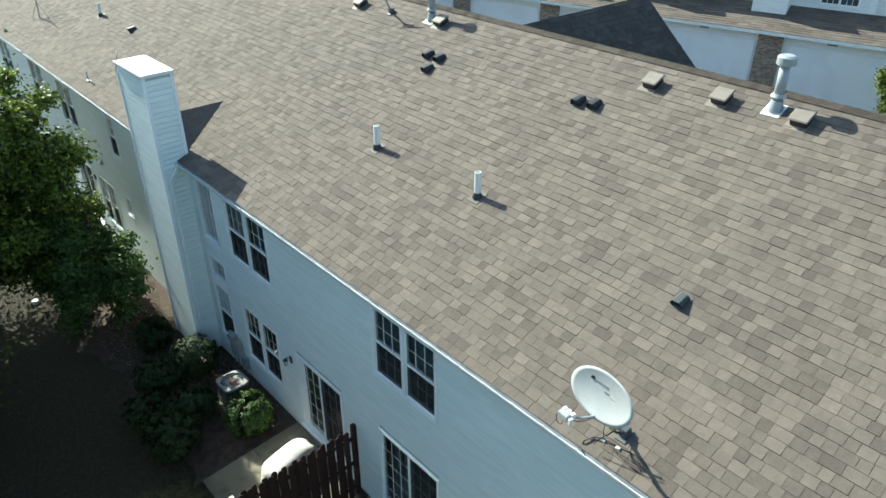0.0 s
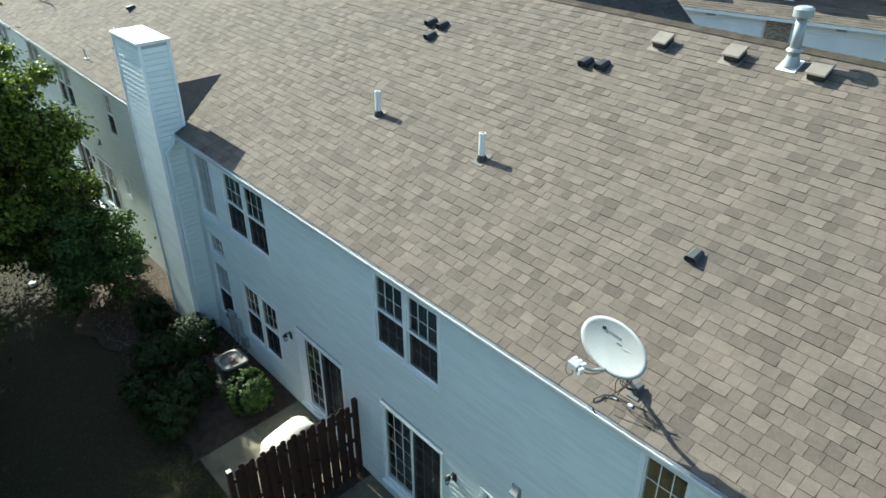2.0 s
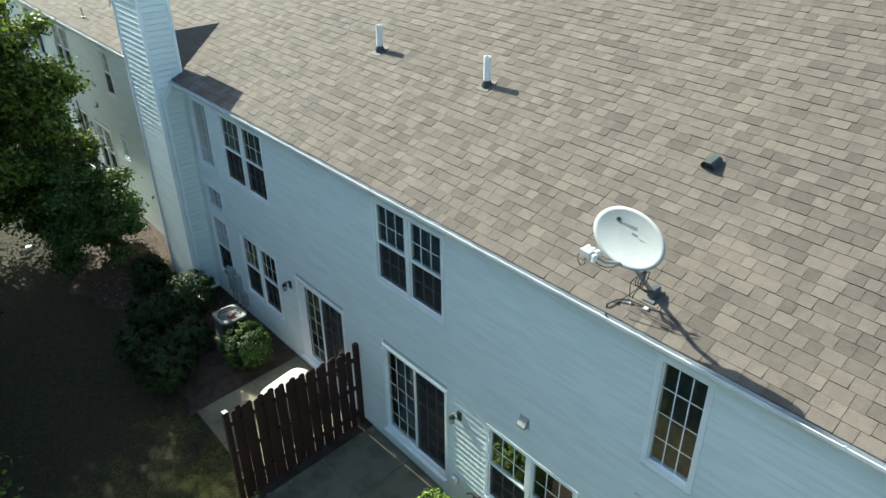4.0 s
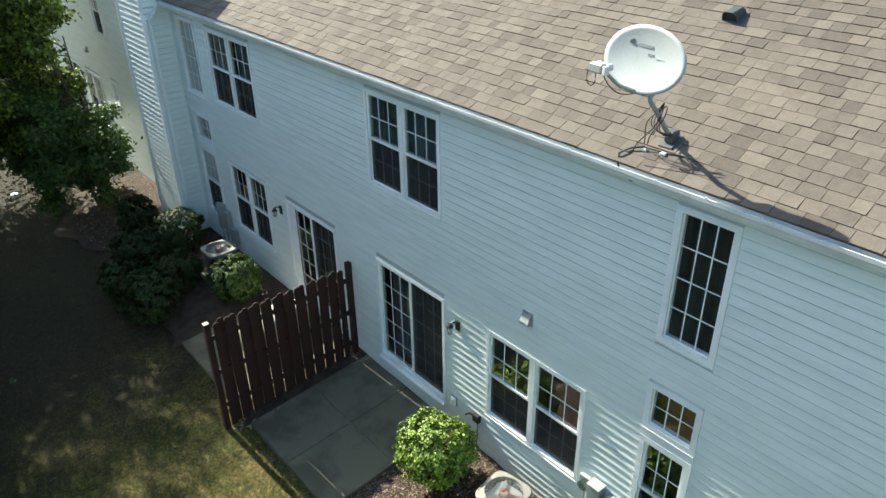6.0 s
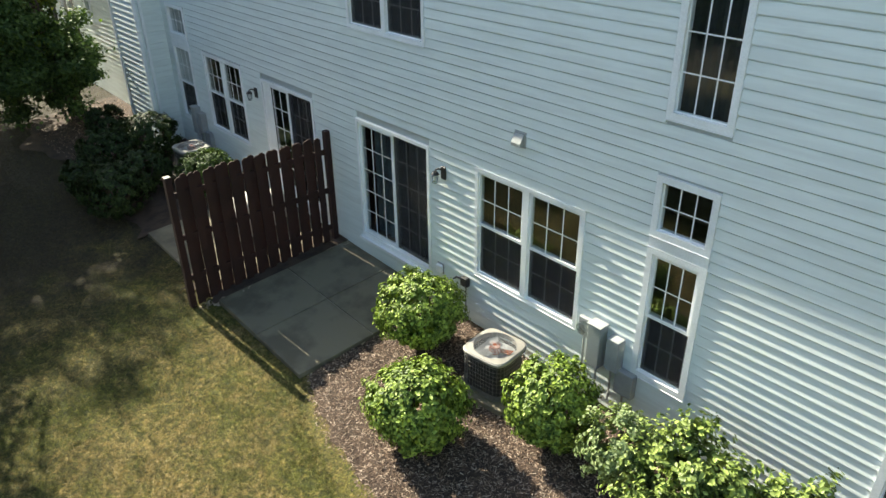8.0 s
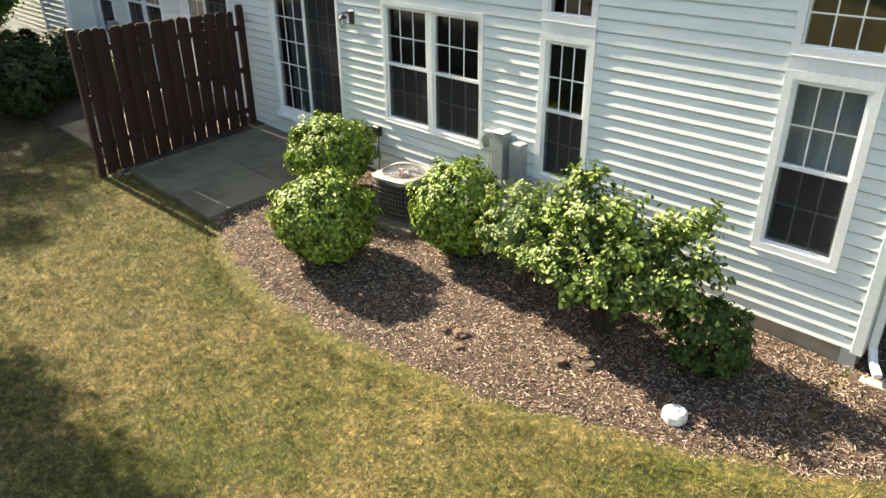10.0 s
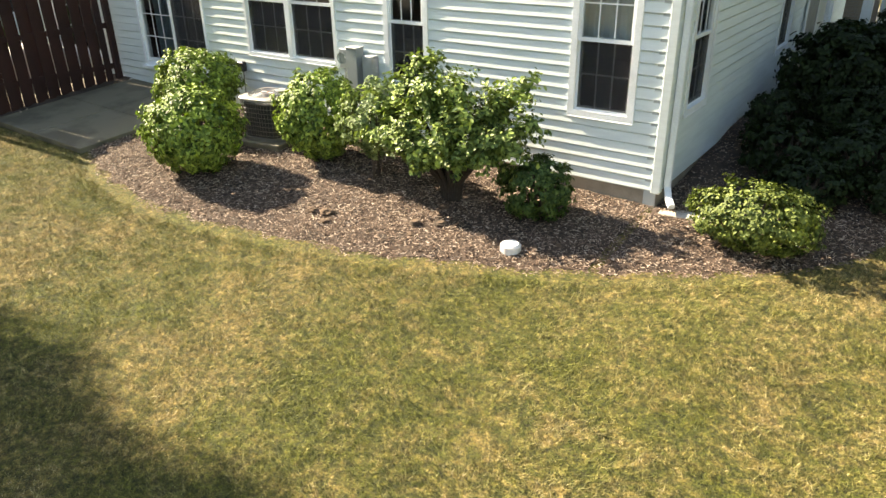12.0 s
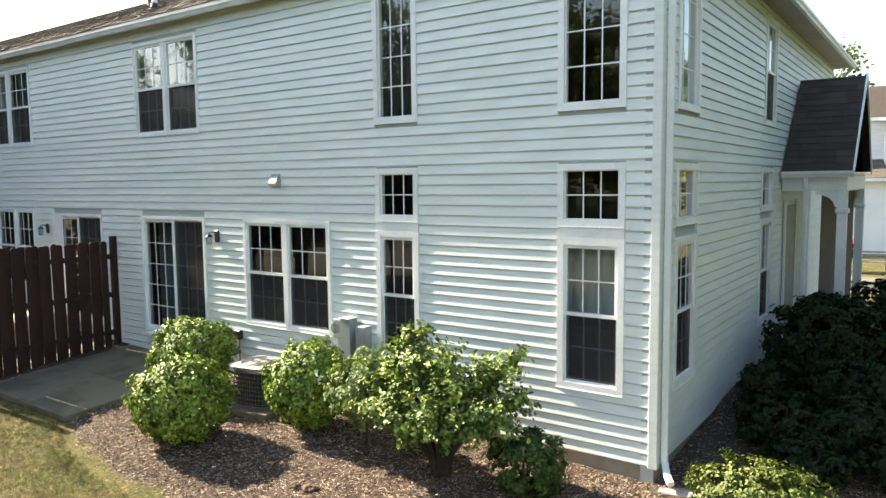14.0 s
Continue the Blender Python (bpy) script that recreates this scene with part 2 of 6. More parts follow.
def lawn_patches(m):
    """How dry the turf is, from broad patches to tufts, and its fine mottling."""
    p = world_coords(m)
    bend = node(m, "ShaderNodeTexNoise", Scale=1.1, Detail=3.0)
    link(m, p, bend.inputs["Vector"])
    moved = node(m, "ShaderNodeVectorMath")
    moved.operation = "MULTIPLY_ADD"
    link(m, bend.outputs["Color"], moved.inputs[0])
    moved.inputs[1].default_value = (0.5, 0.5, 0.0)
    link(m, p, moved.inputs[2])
    q = moved.outputs[0]
    big = noise_of(m, q, 0.55, 6.0, 0.7)
    mid = noise_of(m, q, 2.6, 5.0, 0.7)
    small = noise_of(m, q, 11.0, 4.0, 0.7)
    dry = mix(m, 0.30, mix(m, 0.40, big, mid), small)
    pick = ramp(m, dry, [(0.38, (0.0, 0.0, 0.0)), (0.52, (0.42, 0.42, 0.42)), (0.66, (1.0, 1.0, 1.0))])
    tuft = noise_of(m, p, 24.0, 3.0, 0.6)
    mottle = mix(m, 1.0, ramp(m, small, [(0.2, (0.62, 0.66, 0.55)), (0.8, (1.30, 1.24, 1.18))]), ramp(m, tuft, [(0.2, (0.55, 0.56, 0.52)), (0.8, (1.40, 1.38, 1.36))]), "MULTIPLY")
    return pick, mottle


def tree_shade_mask(m):
    """Thinned turf under the trees, with their shade painted in: darker westward, broken by noise."""
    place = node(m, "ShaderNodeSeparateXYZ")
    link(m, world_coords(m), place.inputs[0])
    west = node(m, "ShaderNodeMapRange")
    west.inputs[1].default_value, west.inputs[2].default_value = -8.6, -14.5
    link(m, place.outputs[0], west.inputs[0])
    shade_fac = mix(m, 0.45, west.outputs[0], noise_of(m, world_coords(m), 1.1, 5.0, 0.65))
    return ramp(m, shade_fac, [(0.30, (0.0, 0.0, 0.0)), (0.66, (1.0, 1.0, 1.0))])


def lawn_material():
    m = material("mown_lawn", (0.09, 0.11, 0.03), 0.95)
    pick, mottle = lawn_patches(m)
    fine = noise_of(m, world_coords(m), 60.0, 4.0, 0.7)
    c = mix(m, pick, (0.078, 0.086, 0.011), (0.170, 0.132, 0.044))
    shade_fac = tree_shade_mask(m)
    # tree shade put into the lawn colour on the west side
    c = mix(m, shade_fac, c, (0.036, 0.029, 0.015))
    c = mix(m, 1.0, c, mottle, "MULTIPLY")
    c = mix(m, 1.0, c, ramp(m, fine, [(0.25, (0.45, 0.47, 0.42)), (0.75, (1.45, 1.4, 1.35))]), "MULTIPLY")
    link(m, c, bsdf(m).inputs["Base Color"])
    bump(m, fine, 0.8, 0.03)
    return m


M_LAWN = lawn_material()
M_MULCH = stained("mulch_soil", (0.060, 0.039, 0.027), 0.95, 0.5, 4.0, 50.0, 0.9)


def build_ground():
    xs = [-2500, -800, -300, -120, -70, -50] + [-45 + 0.5 * i for i in range(0, 115)] + [14, 18, 25, 40, 80, 200, 700, 2500]
    ys = [-2500, -800, -300, -120, -60, -35, -25, -20] + [-16 + 0.5 * i for i in range(0, 33)] + [1, 3, 6, 9, 13, 18, 25, 40, 80, 200, 700, 2500]
    verts = [(x, y, ground_z(x, y)) for y in ys for x in xs]
    w = len(xs)
    faces = [(j * w + i, j * w + i + 1, (j + 1) * w + i + 1, (j + 1) * w + i) for j in range(len(ys) - 1) for i in range(w - 1)]
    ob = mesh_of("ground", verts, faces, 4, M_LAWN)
    tagged(ob, "patchy mown lawn, green and straw coloured", "lawn", kind="structure")


build_ground()

# ---- the house ----
EAVE_Z, ROOF_Y0, ROOF_Z0, SLOPE = 5.955, -0.205, 6.02, 0.448
FASCIA_Y = -0.155
RIDGE_Y = 6.4
RIDGE_Z = ROOF_Z0 + SLOPE * (RIDGE_Y - ROOF_Y0)
WEST = -46.0
COURSE, LIP = 0.127, 0.0125
SIDING_TOP = 5.93
BOARDS = {}


def board_mesh(length):
    """One course of clapboard, length along x, facing -y, its foot at z = 0."""
    key = round(length, 3)
    if key not in BOARDS:
        bm = bmesh.new()
        prof = [(0, 0.022, -0.002), (0, 0.018, -0.002), (0, 0.018, 0.017), (0, -LIP, 0.014), (0, -LIP - 0.001, 0.019), (0, -LIP * 0.43, 0.072), (0, 0.001, 0.118), (0, 0.004, COURSE - 0.001), (0, 0.022, COURSE - 0.001)]
        sweep(bm, prof, (0, 0, 0), (length, 0, 0))
        me = bpy.data.meshes.new("siding_board")
        bm.to_mesh(me)
        bm.free()
        me.materials.append(M_SIDING)
        BOARDS[key] = me
    return BOARDS[key]


def spans(a, b, holes):
    """The parts of a..b that no hole covers."""
    out, at = [], a
    for h0, h1 in sorted(holes):
        if h0 > at + 0.02:
            out.append((at, min(h0, b)))
        at = max(at, h1)
    if at < b - 0.02:
        out.append((at, b))
    return out


def clad_wall(wall, length, z0, z1, holes, singles=True):
    """Core and siding of a wall whose outside is y = 0 from x = 0 to length. holes: x0, x1, z0, z1."""
    bm = bmesh.new()
    levels = sorted({z0 - 0.3, z1} | {h[2] for h in holes} | {h[3] for h in holes})
    for a, b in zip(levels, levels[1:]):
        mid = (a + b) / 2
        for s0, s1 in spans(0, length, [(h[0], h[1]) for h in holes if h[2] < mid < h[3]]):
            box(bm, (s0, 0.021, a), (s1, 0.16, b))
    part("wall_core", bm, M_CORE, wall)
    rest = bmesh.new()
    z = z0
    while z < z1 - 0.03:
        for s0, s1 in spans(0, length, [(h[0], h[1]) for h in holes if h[2] < z + 0.09 and h[3] > z + 0.02]):
            me = board_mesh(s1 - s0)
            if singles:
                ob = new("siding_board", me)
                ob.parent = wall
                ob.location = (s0, 0, z)
            else:
                tmp = bmesh.new()
                tmp.from_mesh(me)
                tmp.transform(Matrix.Translation((s0, 0, z)))
                tmp_me = bpy.data.meshes.new("tmp")
                tmp.to_mesh(tmp_me)
                tmp.free()
                rest.from_mesh(tmp_me)
                bpy.data.meshes.remove(tmp_me)
        z += COURSE
    if singles:
        rest.free()
    else:
        tagged(part("siding_courses", rest, M_SIDING, wall), kind="stuff")


# ---- windows and doors, built facing -y with the wall's outside at y = 0 ----
def ring(bm, x0, x1, z0, z1, w, y0, y1, bottom=None):
    wb = w if bottom is None else bottom
    box(bm, (x0, y0, z0), (x1, y1, z0 + wb))
    box(bm, (x0, y0, z1 - w), (x1, y1, z1))
    box(bm, (x0, y0, z0 + wb), (x0 + w, y1, z1 - w))
    box(bm, (x1 - w, y0, z0 + wb), (x1, y1, z1 - w))


def pane_grid(owner, x0, x1, z0, z1, y, cols, rows, bar=0.015):
    bm = bmesh.new()
    bm.faces.new([bm.verts.new(c) for c in ((x0, y, z0), (x1, y, z0), (x1, y, z1), (x0, y, z1))])
    pane = part("pane", bm, M_GLASS, owner)
    pane.visible_shadow = False
    for c in range(1, cols):
        x = x0 + (x1 - x0) * c / cols
        part("muntin", boxed((x - bar / 2, y - 0.006, z0), (x + bar / 2, y - 0.0015, z1)), M_TRIM, owner)
    for r in range(1, rows):
        z = z0 + (z1 - z0) * r / rows
        part("muntin", boxed((x0, y - 0.0075, z - bar / 2), (x1, y - 0.0065, z + bar / 2)), M_TRIM, owner)


def sash(owner, x0, x1, z0, z1, y, cols, rows, w=0.04, name="sash", screened=False):
    bm = bmesh.new()
    ring(bm, x0, x1, z0, z1, w, y - 0.012, y + 0.03)
    s = part(name, bm, M_TRIM, owner)
    pane_grid(s, x0 + w, x1 - w, z0 + w, z1 - w, y + 0.008, cols, rows)
    if screened:
        part("insect_screen", boxed((x0 + w * 0.6, y - 0.02, z0 + w * 0.6), (x1 - w * 0.6, y - 0.018, z1 - w * 0.6)), M_SCREEN, s, "dark insect screen")
    return s


def double_hung(owner, x0, x1, z0, z1):
    mid = z0 + (z1 - z0) * 0.5
    sash(owner, x0, x1, mid - 0.02, z1, 0.012, 3, 2, name="upper_sash")
    sash(owner, x0, x1, z0, mid + 0.02, 0.045, 3, 2, name="lower_sash", screened=True)


def casing(owner, x0, x1, z0, z1, w, name="window_frame"):
    bm = bmesh.new()
    ring(bm, x0, x1, z0, z1, w, -0.023, 0.10)
    part(name, bm, M_TRIM, owner)
    part("window_sill", boxed((x0 + 0.003, -0.030, z0 - 0.010), (x1 - 0.003, -0.004, z0 - 0.001)), M_TRIM, owner)


WINDOW_NO = [0]


def window_thing(label, place, turn=0):
    WINDOW_NO[0] += 1
    ob = thing("window_%d" % WINDOW_NO[0], label, "window", place, turn, kind="structure")
    return ob


def twin_window(place, w, h, turn=0):
    ob = window_thing("white vinyl twin double-hung window with grilles and dark screens", place, turn)
    casing(ob, 0, w, 0, h, 0.055)
    m = w / 2
    part("mullion", boxed((m - 0.045, -0.020, 0.055), (m + 0.045, 0.10, h - 0.055)), M_TRIM, ob)
    double_hung(ob, 0.055, m - 0.045, 0.055, h - 0.055)
    double_hung(ob, m + 0.045, w - 0.055, 0.055, h - 0.055)
    return ob


def single_window(place, w, h, turn=0):
    ob = window_thing("white vinyl double-hung window with grilles above a dark screen", place, turn)
    casing(ob, 0, w, 0, h, 0.075)
    double_hung(ob, 0.075, w - 0.075, 0.075, h - 0.075)
    return ob


def fixed_window(place, w, h, cols, rows, turn=0, label="white-framed fixed window with white grilles"):
    ob = window_thing(label, place, turn)
    casing(ob, 0, w, 0, h, 0.075)
    sash(ob, 0.075, w - 0.075, 0.075, h - 0.075, 0.03, cols, rows, 0.012)
    return ob


def sliding_door(no, place, w, h):
    ob = thing("door_%d" % no, "white sliding patio door with grilles and a dark screen", "patio door", place, 0, kind="structure")
    bm = bmesh.new()
    ring(bm, 0, w, 0, h, 0.05, -0.023, 0.12, 0.07)
    part("door_frame", bm, M_TRIM, ob)
    m = w / 2
    for x0, x1, y, scr in ((0.05, m + 0.03, 0.02, False), (m - 0.03, w - 0.05, 0.06, True)):
        s = sash(ob, x0, x1, 0.07, h - 0.05, y, 3, 5, 0.055, "door_panel", False)
        if scr:
            part("insect_screen", boxed((x0 + 0.05, y - 0.035, 0.1), (x1 - 0.03, y - 0.033, h - 0.08)), M_SCREEN, s, "dark insect screen")
            part("door_handle", boxed((x0 + 0.012, y - 0.05, h * 0.42), (x0 + 0.04, y - 0.02, h * 0.56), 0.004), M_TRIM, s)
    if no == 2:
        part("side_panel", boxed((0.052, -0.008, 0.075), (0.34, 0.006, h - 0.055), 0.003), M_TRIM, ob, "white side panel")
    part("threshold", boxed((-0.01, -0.09, -0.05), (w + 0.01, -0.002, -0.002), 0.004), M_TRIM, ob)
    return ob


# unit facade: the openings repeat, mirrored, along the row of homes
A0, A1, AZ0, AZ1 = -9.355, -7.562, 4.087, 5.683
D0, D1, DZ0, DZ1 = -9.325, -7.525, 0.625, 2.70
B0, B1, BZ0, BZ1 = -6.562, -4.705, 1.043, 2.692
T0, T1, TZ0, TZ1 = -3.848, -3.130, 4.012, 5.713
U0, U1 = -1.158, -0.364
RZ0, RZ1, LZ0, LZ1 = 2.725, 3.42, 0.872, 2.592
AW0, AW1 = -14.98, -13.06
NW0, NW1 = -16.42, -15.50
CH0, CH1, CHY0, CHY1, CHZ = -18.25, -16.72, -0.60, 0.08, 8.16


def south_holes(off):
    """Openings as x0, x1, z0, z1 from the wall's west end."""
    out = []
    for x0, x1, z0, z1 in OPENINGS:
        out.append((x0 - off, x1 - off, z0, z1))
    return out


OPENINGS = [
    (A0, A1, AZ0, AZ1), (D0, D1, DZ0, DZ1), (B0, B1, BZ0, BZ1),
    (T0, T1, TZ0, TZ1), (T0, T1, RZ0, RZ1), (T0, T1, LZ0, LZ1),
    (U0, U1, TZ0, TZ1), (U0, U1, RZ0, RZ1), (U0, U1, LZ0, LZ1),
    (AW0, AW1, AZ0, AZ1), (-12.4, -10.6, DZ0, DZ1), (-14.88, -13.18, BZ0 + 0.1, BZ1 + 0.1),
    (NW0, NW1, TZ0, TZ1), (NW0, NW1, RZ0 + 0.16, RZ1 + 0.16), (NW0, NW1, LZ0 + 0.16, LZ1 + 0.16),
]
wall_south = thing("wall_south", "pale blue-grey vinyl lap siding wall of the house", "wall", (CH1 + 0.0, 0, 0), kind="structure")
clad_wall(wall_south, -CH1 - 0.05, 0.14, SIDING_TOP, south_holes(CH1))

for x0, x1, z0, z1 in OPENINGS:
    w, h = x1 - x0, z1 - z0
    if (z0, z1) == (DZ0, DZ1):
        sliding_door(1 if x0 > -10 else 2, (x0, 0, z0), w, h)
    elif w > 1.2:
        twin_window((x0, 0, z0), w, h)
    elif z0 == TZ0:
        fixed_window((x0, 0, z0), w, h, 3, 4)
    elif z1 - z0 < 1.0:
        fixed_window((x0, 0, z0), w, h, 3, 2)
    else:
        single_window((x0, 0, z0), w, h)
for x, x1, up in ((T0, T1, 0.0), (U0, U1, 0.0), (NW0, NW1, 0.16)):
    panel = part("trim", boxed((x + 0.004, -0.02, LZ1 + up + 0.002), (x1 - 0.004, 0.0, RZ0 + up - 0.014)), M_TRIM)
    tagged(panel, "white flat panel between stacked windows", "trim", kind="structure")

# side wall at x = 0, facing +x
S_OPEN = [(0.53, 1.36, LZ0, LZ1), (0.53, 1.36, RZ0, RZ1), (0.53, 1.36, TZ0, TZ1), (4.85, 5.75, LZ0, LZ1), (4.85, 5.75, RZ0, RZ1), (4.95, 5.85, 4.1, 6.0)]
S_OPEN = [(a, b, c, min(d, 5.8)) for a, b, c, d in S_OPEN]
wall_east = thing("wall_east", "pale blue-grey vinyl lap siding on the end wall", "wall", (0, 0, 0), 90, kind="structure")
clad_wall(wall_east, 12.8, 0.14, SIDING_TOP, S_OPEN)
for y0, y1, z0, z1 in S_OPEN:
    if z0 == RZ0:
        fixed_window((0, y0, z0), y1 - y0, z1 - z0, 3, 2, 90)
    elif z0 == TZ0:
        fixed_window((0, y0, z0), y1 - y0, z1 - z0, 3, 4, 90)
    else:
        single_window((0, y0, z0), y1 - y0, z1 - z0, 90)

# western homes beyond the chimney, far off
FAR_OPEN = [(-22.52, -21.72, 4.25, 5.65), (-22.34, -21.84, 2.32, 3.0), (-24.76, -23.3, 1.2, 2.86), (-26.82, -25.36, DZ0, 2.88), (-26.95, -25.4, 4.15, 5.65), (-29.8, -28.2, 1.0, 2.65), (-30.02, -28.5, AZ0, AZ1), (-34.1, -32.65, AZ0, AZ1)]
wall_west = thing("wall_west", "pale blue-grey vinyl siding of the further homes", "wall", (WEST, 0, 0), kind="structure")
clad_wall(wall_west, CH0 - WEST, 0.14, SIDING_TOP, [(a - WEST, b - WEST, c, d) for a, b, c, d in FAR_OPEN], singles=False)
for x0, x1, z0, z1 in FAR_OPEN:
    if z0 == DZ0:
        sliding_door(3, (x0, 0, z0), x1 - x0, z1 - z0)
    elif x1 - x0 < 0.6:
        fixed_window((x0, 0, z0), x1 - x0, z1 - z0, 2, 2)
    elif x1 - x0 < 1:
        single_window((x0, 0, z0), x1 - x0, z1 - z0)
    else:
        twin_window((x0, 0, z0), x1 - x0, z1 - z0)

# north wall, west end, inner floors and partition
bm = bmesh.new()
box(bm, (WEST, 12.65, -0.3), (-0.17, 12.8, 5.95))
tagged(part("wall_north", bm, M_SIDING), "pale blue-grey wall on the far side of the house", "wall", kind="structure")
tagged(part("wall_end", boxed((WEST - 0.15, 0, -0.3), (WEST, 12.8, 5.95)), M_SIDING), "pale blue-grey end wall", "wall", kind="structure")
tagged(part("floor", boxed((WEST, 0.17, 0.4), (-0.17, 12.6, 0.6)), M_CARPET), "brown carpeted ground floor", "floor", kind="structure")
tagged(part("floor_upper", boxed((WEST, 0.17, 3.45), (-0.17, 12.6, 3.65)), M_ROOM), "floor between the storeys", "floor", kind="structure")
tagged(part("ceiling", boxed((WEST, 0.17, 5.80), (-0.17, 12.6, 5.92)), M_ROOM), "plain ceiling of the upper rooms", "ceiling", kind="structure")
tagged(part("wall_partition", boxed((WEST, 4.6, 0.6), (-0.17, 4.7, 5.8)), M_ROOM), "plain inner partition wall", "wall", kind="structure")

# foundation
bm = bmesh.new()
box(bm, (WEST, 0.02, -0.6), (-0.02, 0.2, 0.135))
box(bm, (-0.2, 0.2, -0.6), (-0.02, 12.8, 0.135))
tagged(part("foundation", bm, M_BLOCK), "bare concrete foundation strip under the siding", "foundation", kind="structure")

# corner posts
bm = bmesh.new()
box(bm, (-0.075, -0.022, 0.13), (0.022, 0.0, SIDING_TOP), 0.004)
box(bm, (0.0, 0.0, 0.13), (0.022, 0.075, SIDING_TOP), 0.004)
tagged(part("trim", bm, M_SIDING), "pale grey vinyl corner post", "trim", kind="structure")

# ---- roof ----
def roof_z(y):
    return ROOF_Z0 + SLOPE * (y - ROOF_Y0)


HIP_X = -3.6
EAST = 0.38
roof = thing("roof", "weathered brown-grey shingle hip roof", "roof", kind="structure")
bm = bmesh.new()
NY = 12.8 - ROOF_Y0
c = [bm.verts.new(v) for v in ((WEST, ROOF_Y0, ROOF_Z0), (EAST, ROOF_Y0, ROOF_Z0), (HIP_X, RIDGE_Y, RIDGE_Z), (WEST, RIDGE_Y, RIDGE_Z), (EAST, NY, ROOF_Z0), (WEST, NY, ROOF_Z0))]
bm.faces.new((c[0], c[1], c[2], c[3]))
bm.faces.new((c[1], c[4], c[2]))
bm.faces.new((c[4], c[5], c[3], c[2]))
for v in c:
    v.co.z -= 0.012
part("roof_deck", bm, M_SHINGLES, roof)
# soffit
bm = bmesh.new()
box(bm, (WEST, FASCIA_Y, 5.925), (EAST, 0.02, 5.94))
box(bm, (0.0, 0.02, 5.925), (EAST, NY, 5.94))
tagged(part("soffit", bm, M_SOFFIT), "beige vinyl soffit under the eaves", "soffit", kind="structure")
bm = bmesh.new()
box(bm, (WEST, FASCIA_Y - 0.012, 5.92), (EAST, FASCIA_Y + 0.008, 6.03))
box(bm, (EAST - 0.008, ROOF_Y0 + 0.06, 5.92), (EAST + 0.012, NY, 6.0))
tagged(part("fascia", bm, M_TRIM), "white fascia board behind the gutter", "fascia", kind="structure")


def gutter(a, b, out):
    """K-style gutter from a to b (its back top edge), opening upward; out is the outward unit vector."""
    bm = bmesh.new()
    o = Vector(out)
    prof = [(0.0, 0.0), (0.0, -0.105), (0.055, -0.105), (0.068, -0.065), (0.085, -0.042), (0.085, 0.0), (0.073, 0.0), (0.073, -0.005), (0.08, -0.008), (0.08, -0.040), (0.063, -0.061), (0.051, -0.100), (0.005, -0.100), (0.005, 0.0)]
    pts = [o * u + Vector((0, 0, v)) for u, v in prof]
    sweep(bm, pts, a, b)
    return bm


tagged(part("gutter", gutter((CH1, FASCIA_Y - 0.013, EAVE_Z + 0.03), (EAST, FASCIA_Y - 0.013, EAVE_Z + 0.03), (0, -1, 0)), M_GUTTER), "white aluminium gutter along the eave", "gutter", kind="structure")
tagged(part("gutter", gutter((WEST, FASCIA_Y - 0.013, EAVE_Z + 0.03), (CH0, FASCIA_Y - 0.013, EAVE_Z + 0.03), (0, -1, 0)), M_GUTTER), "white aluminium gutter along the eave", "gutter", kind="structure")
tagged(part("gutter", gutter((EAST + 0.012, ROOF_Y0, EAVE_Z + 0.03), (EAST + 0.012, NY, EAVE_Z + 0.03), (1, 0, 0)), M_GUTTER), "white aluminium gutter along the end eave", "gutter", kind="structure")

hanger_gutter = [o for o in scene.objects if o.name.startswith("gutter")][0]
for k in range(30):
    x = CH1 + 0.4 + k * 0.56
    part("gutter_hanger", boxed((x - 0.008, FASCIA_Y - 0.100, EAVE_Z + 0.026), (x + 0.008, FASCIA_Y - 0.075, EAVE_Z + 0.042), 0.003), M_GUTTER, hanger_gutter)

# ---- chimney chase ----
chimney = thing("chimney", "tall siding-clad chimney chase with a white metal cap", "chimney", ((CH0 + CH1) / 2, (CHY0 + CHY1) / 2, 0))
cw, cd = CH1 - CH0, CHY1 - CHY0
part("chase_core", boxed((-cw / 2 + 0.021, -cd / 2 + 0.021, -0.2), (cw / 2 - 0.021, cd / 2, CHZ - 0.06)), M_CORE, chimney)
z = 0.14
while z < CHZ - 0.18:
    for side in range(2):
        length = (cw, cd)[side]
        ob = new("siding_board", board_mesh(length - 0.1))
        ob.parent = chimney
        ob.matrix_basis = pose(-cw / 2 + 0.05, -cd / 2, z) if side == 0 else pose(cw / 2, -cd / 2 + 0.05, z, 0, 0, 90)
    z += COURSE
for sx in (-1, 1):
    part("corner_post", boxed((sx * cw / 2 - 0.05, -cd / 2 - 0.02, 0.1), (sx * cw / 2 + (0.02 if sx > 0 else -0.0), -cd / 2 + 0.05, CHZ - 0.06), 0.003), M_TRIM, chimney)
part("corner_post", boxed((cw / 2 - 0.01, cd / 2 - 0.05, 5.9), (cw / 2 + 0.02, cd / 2 + 0.02, CHZ - 0.06), 0.003), M_TRIM, chimney)
part("cap", boxed((-cw / 2 - 0.05, -cd / 2 - 0.05, CHZ - 0.07), (cw / 2 + 0.05, cd / 2 + 0.05, CHZ), 0.008), M_PVC, chimney, "white sheet metal cap")

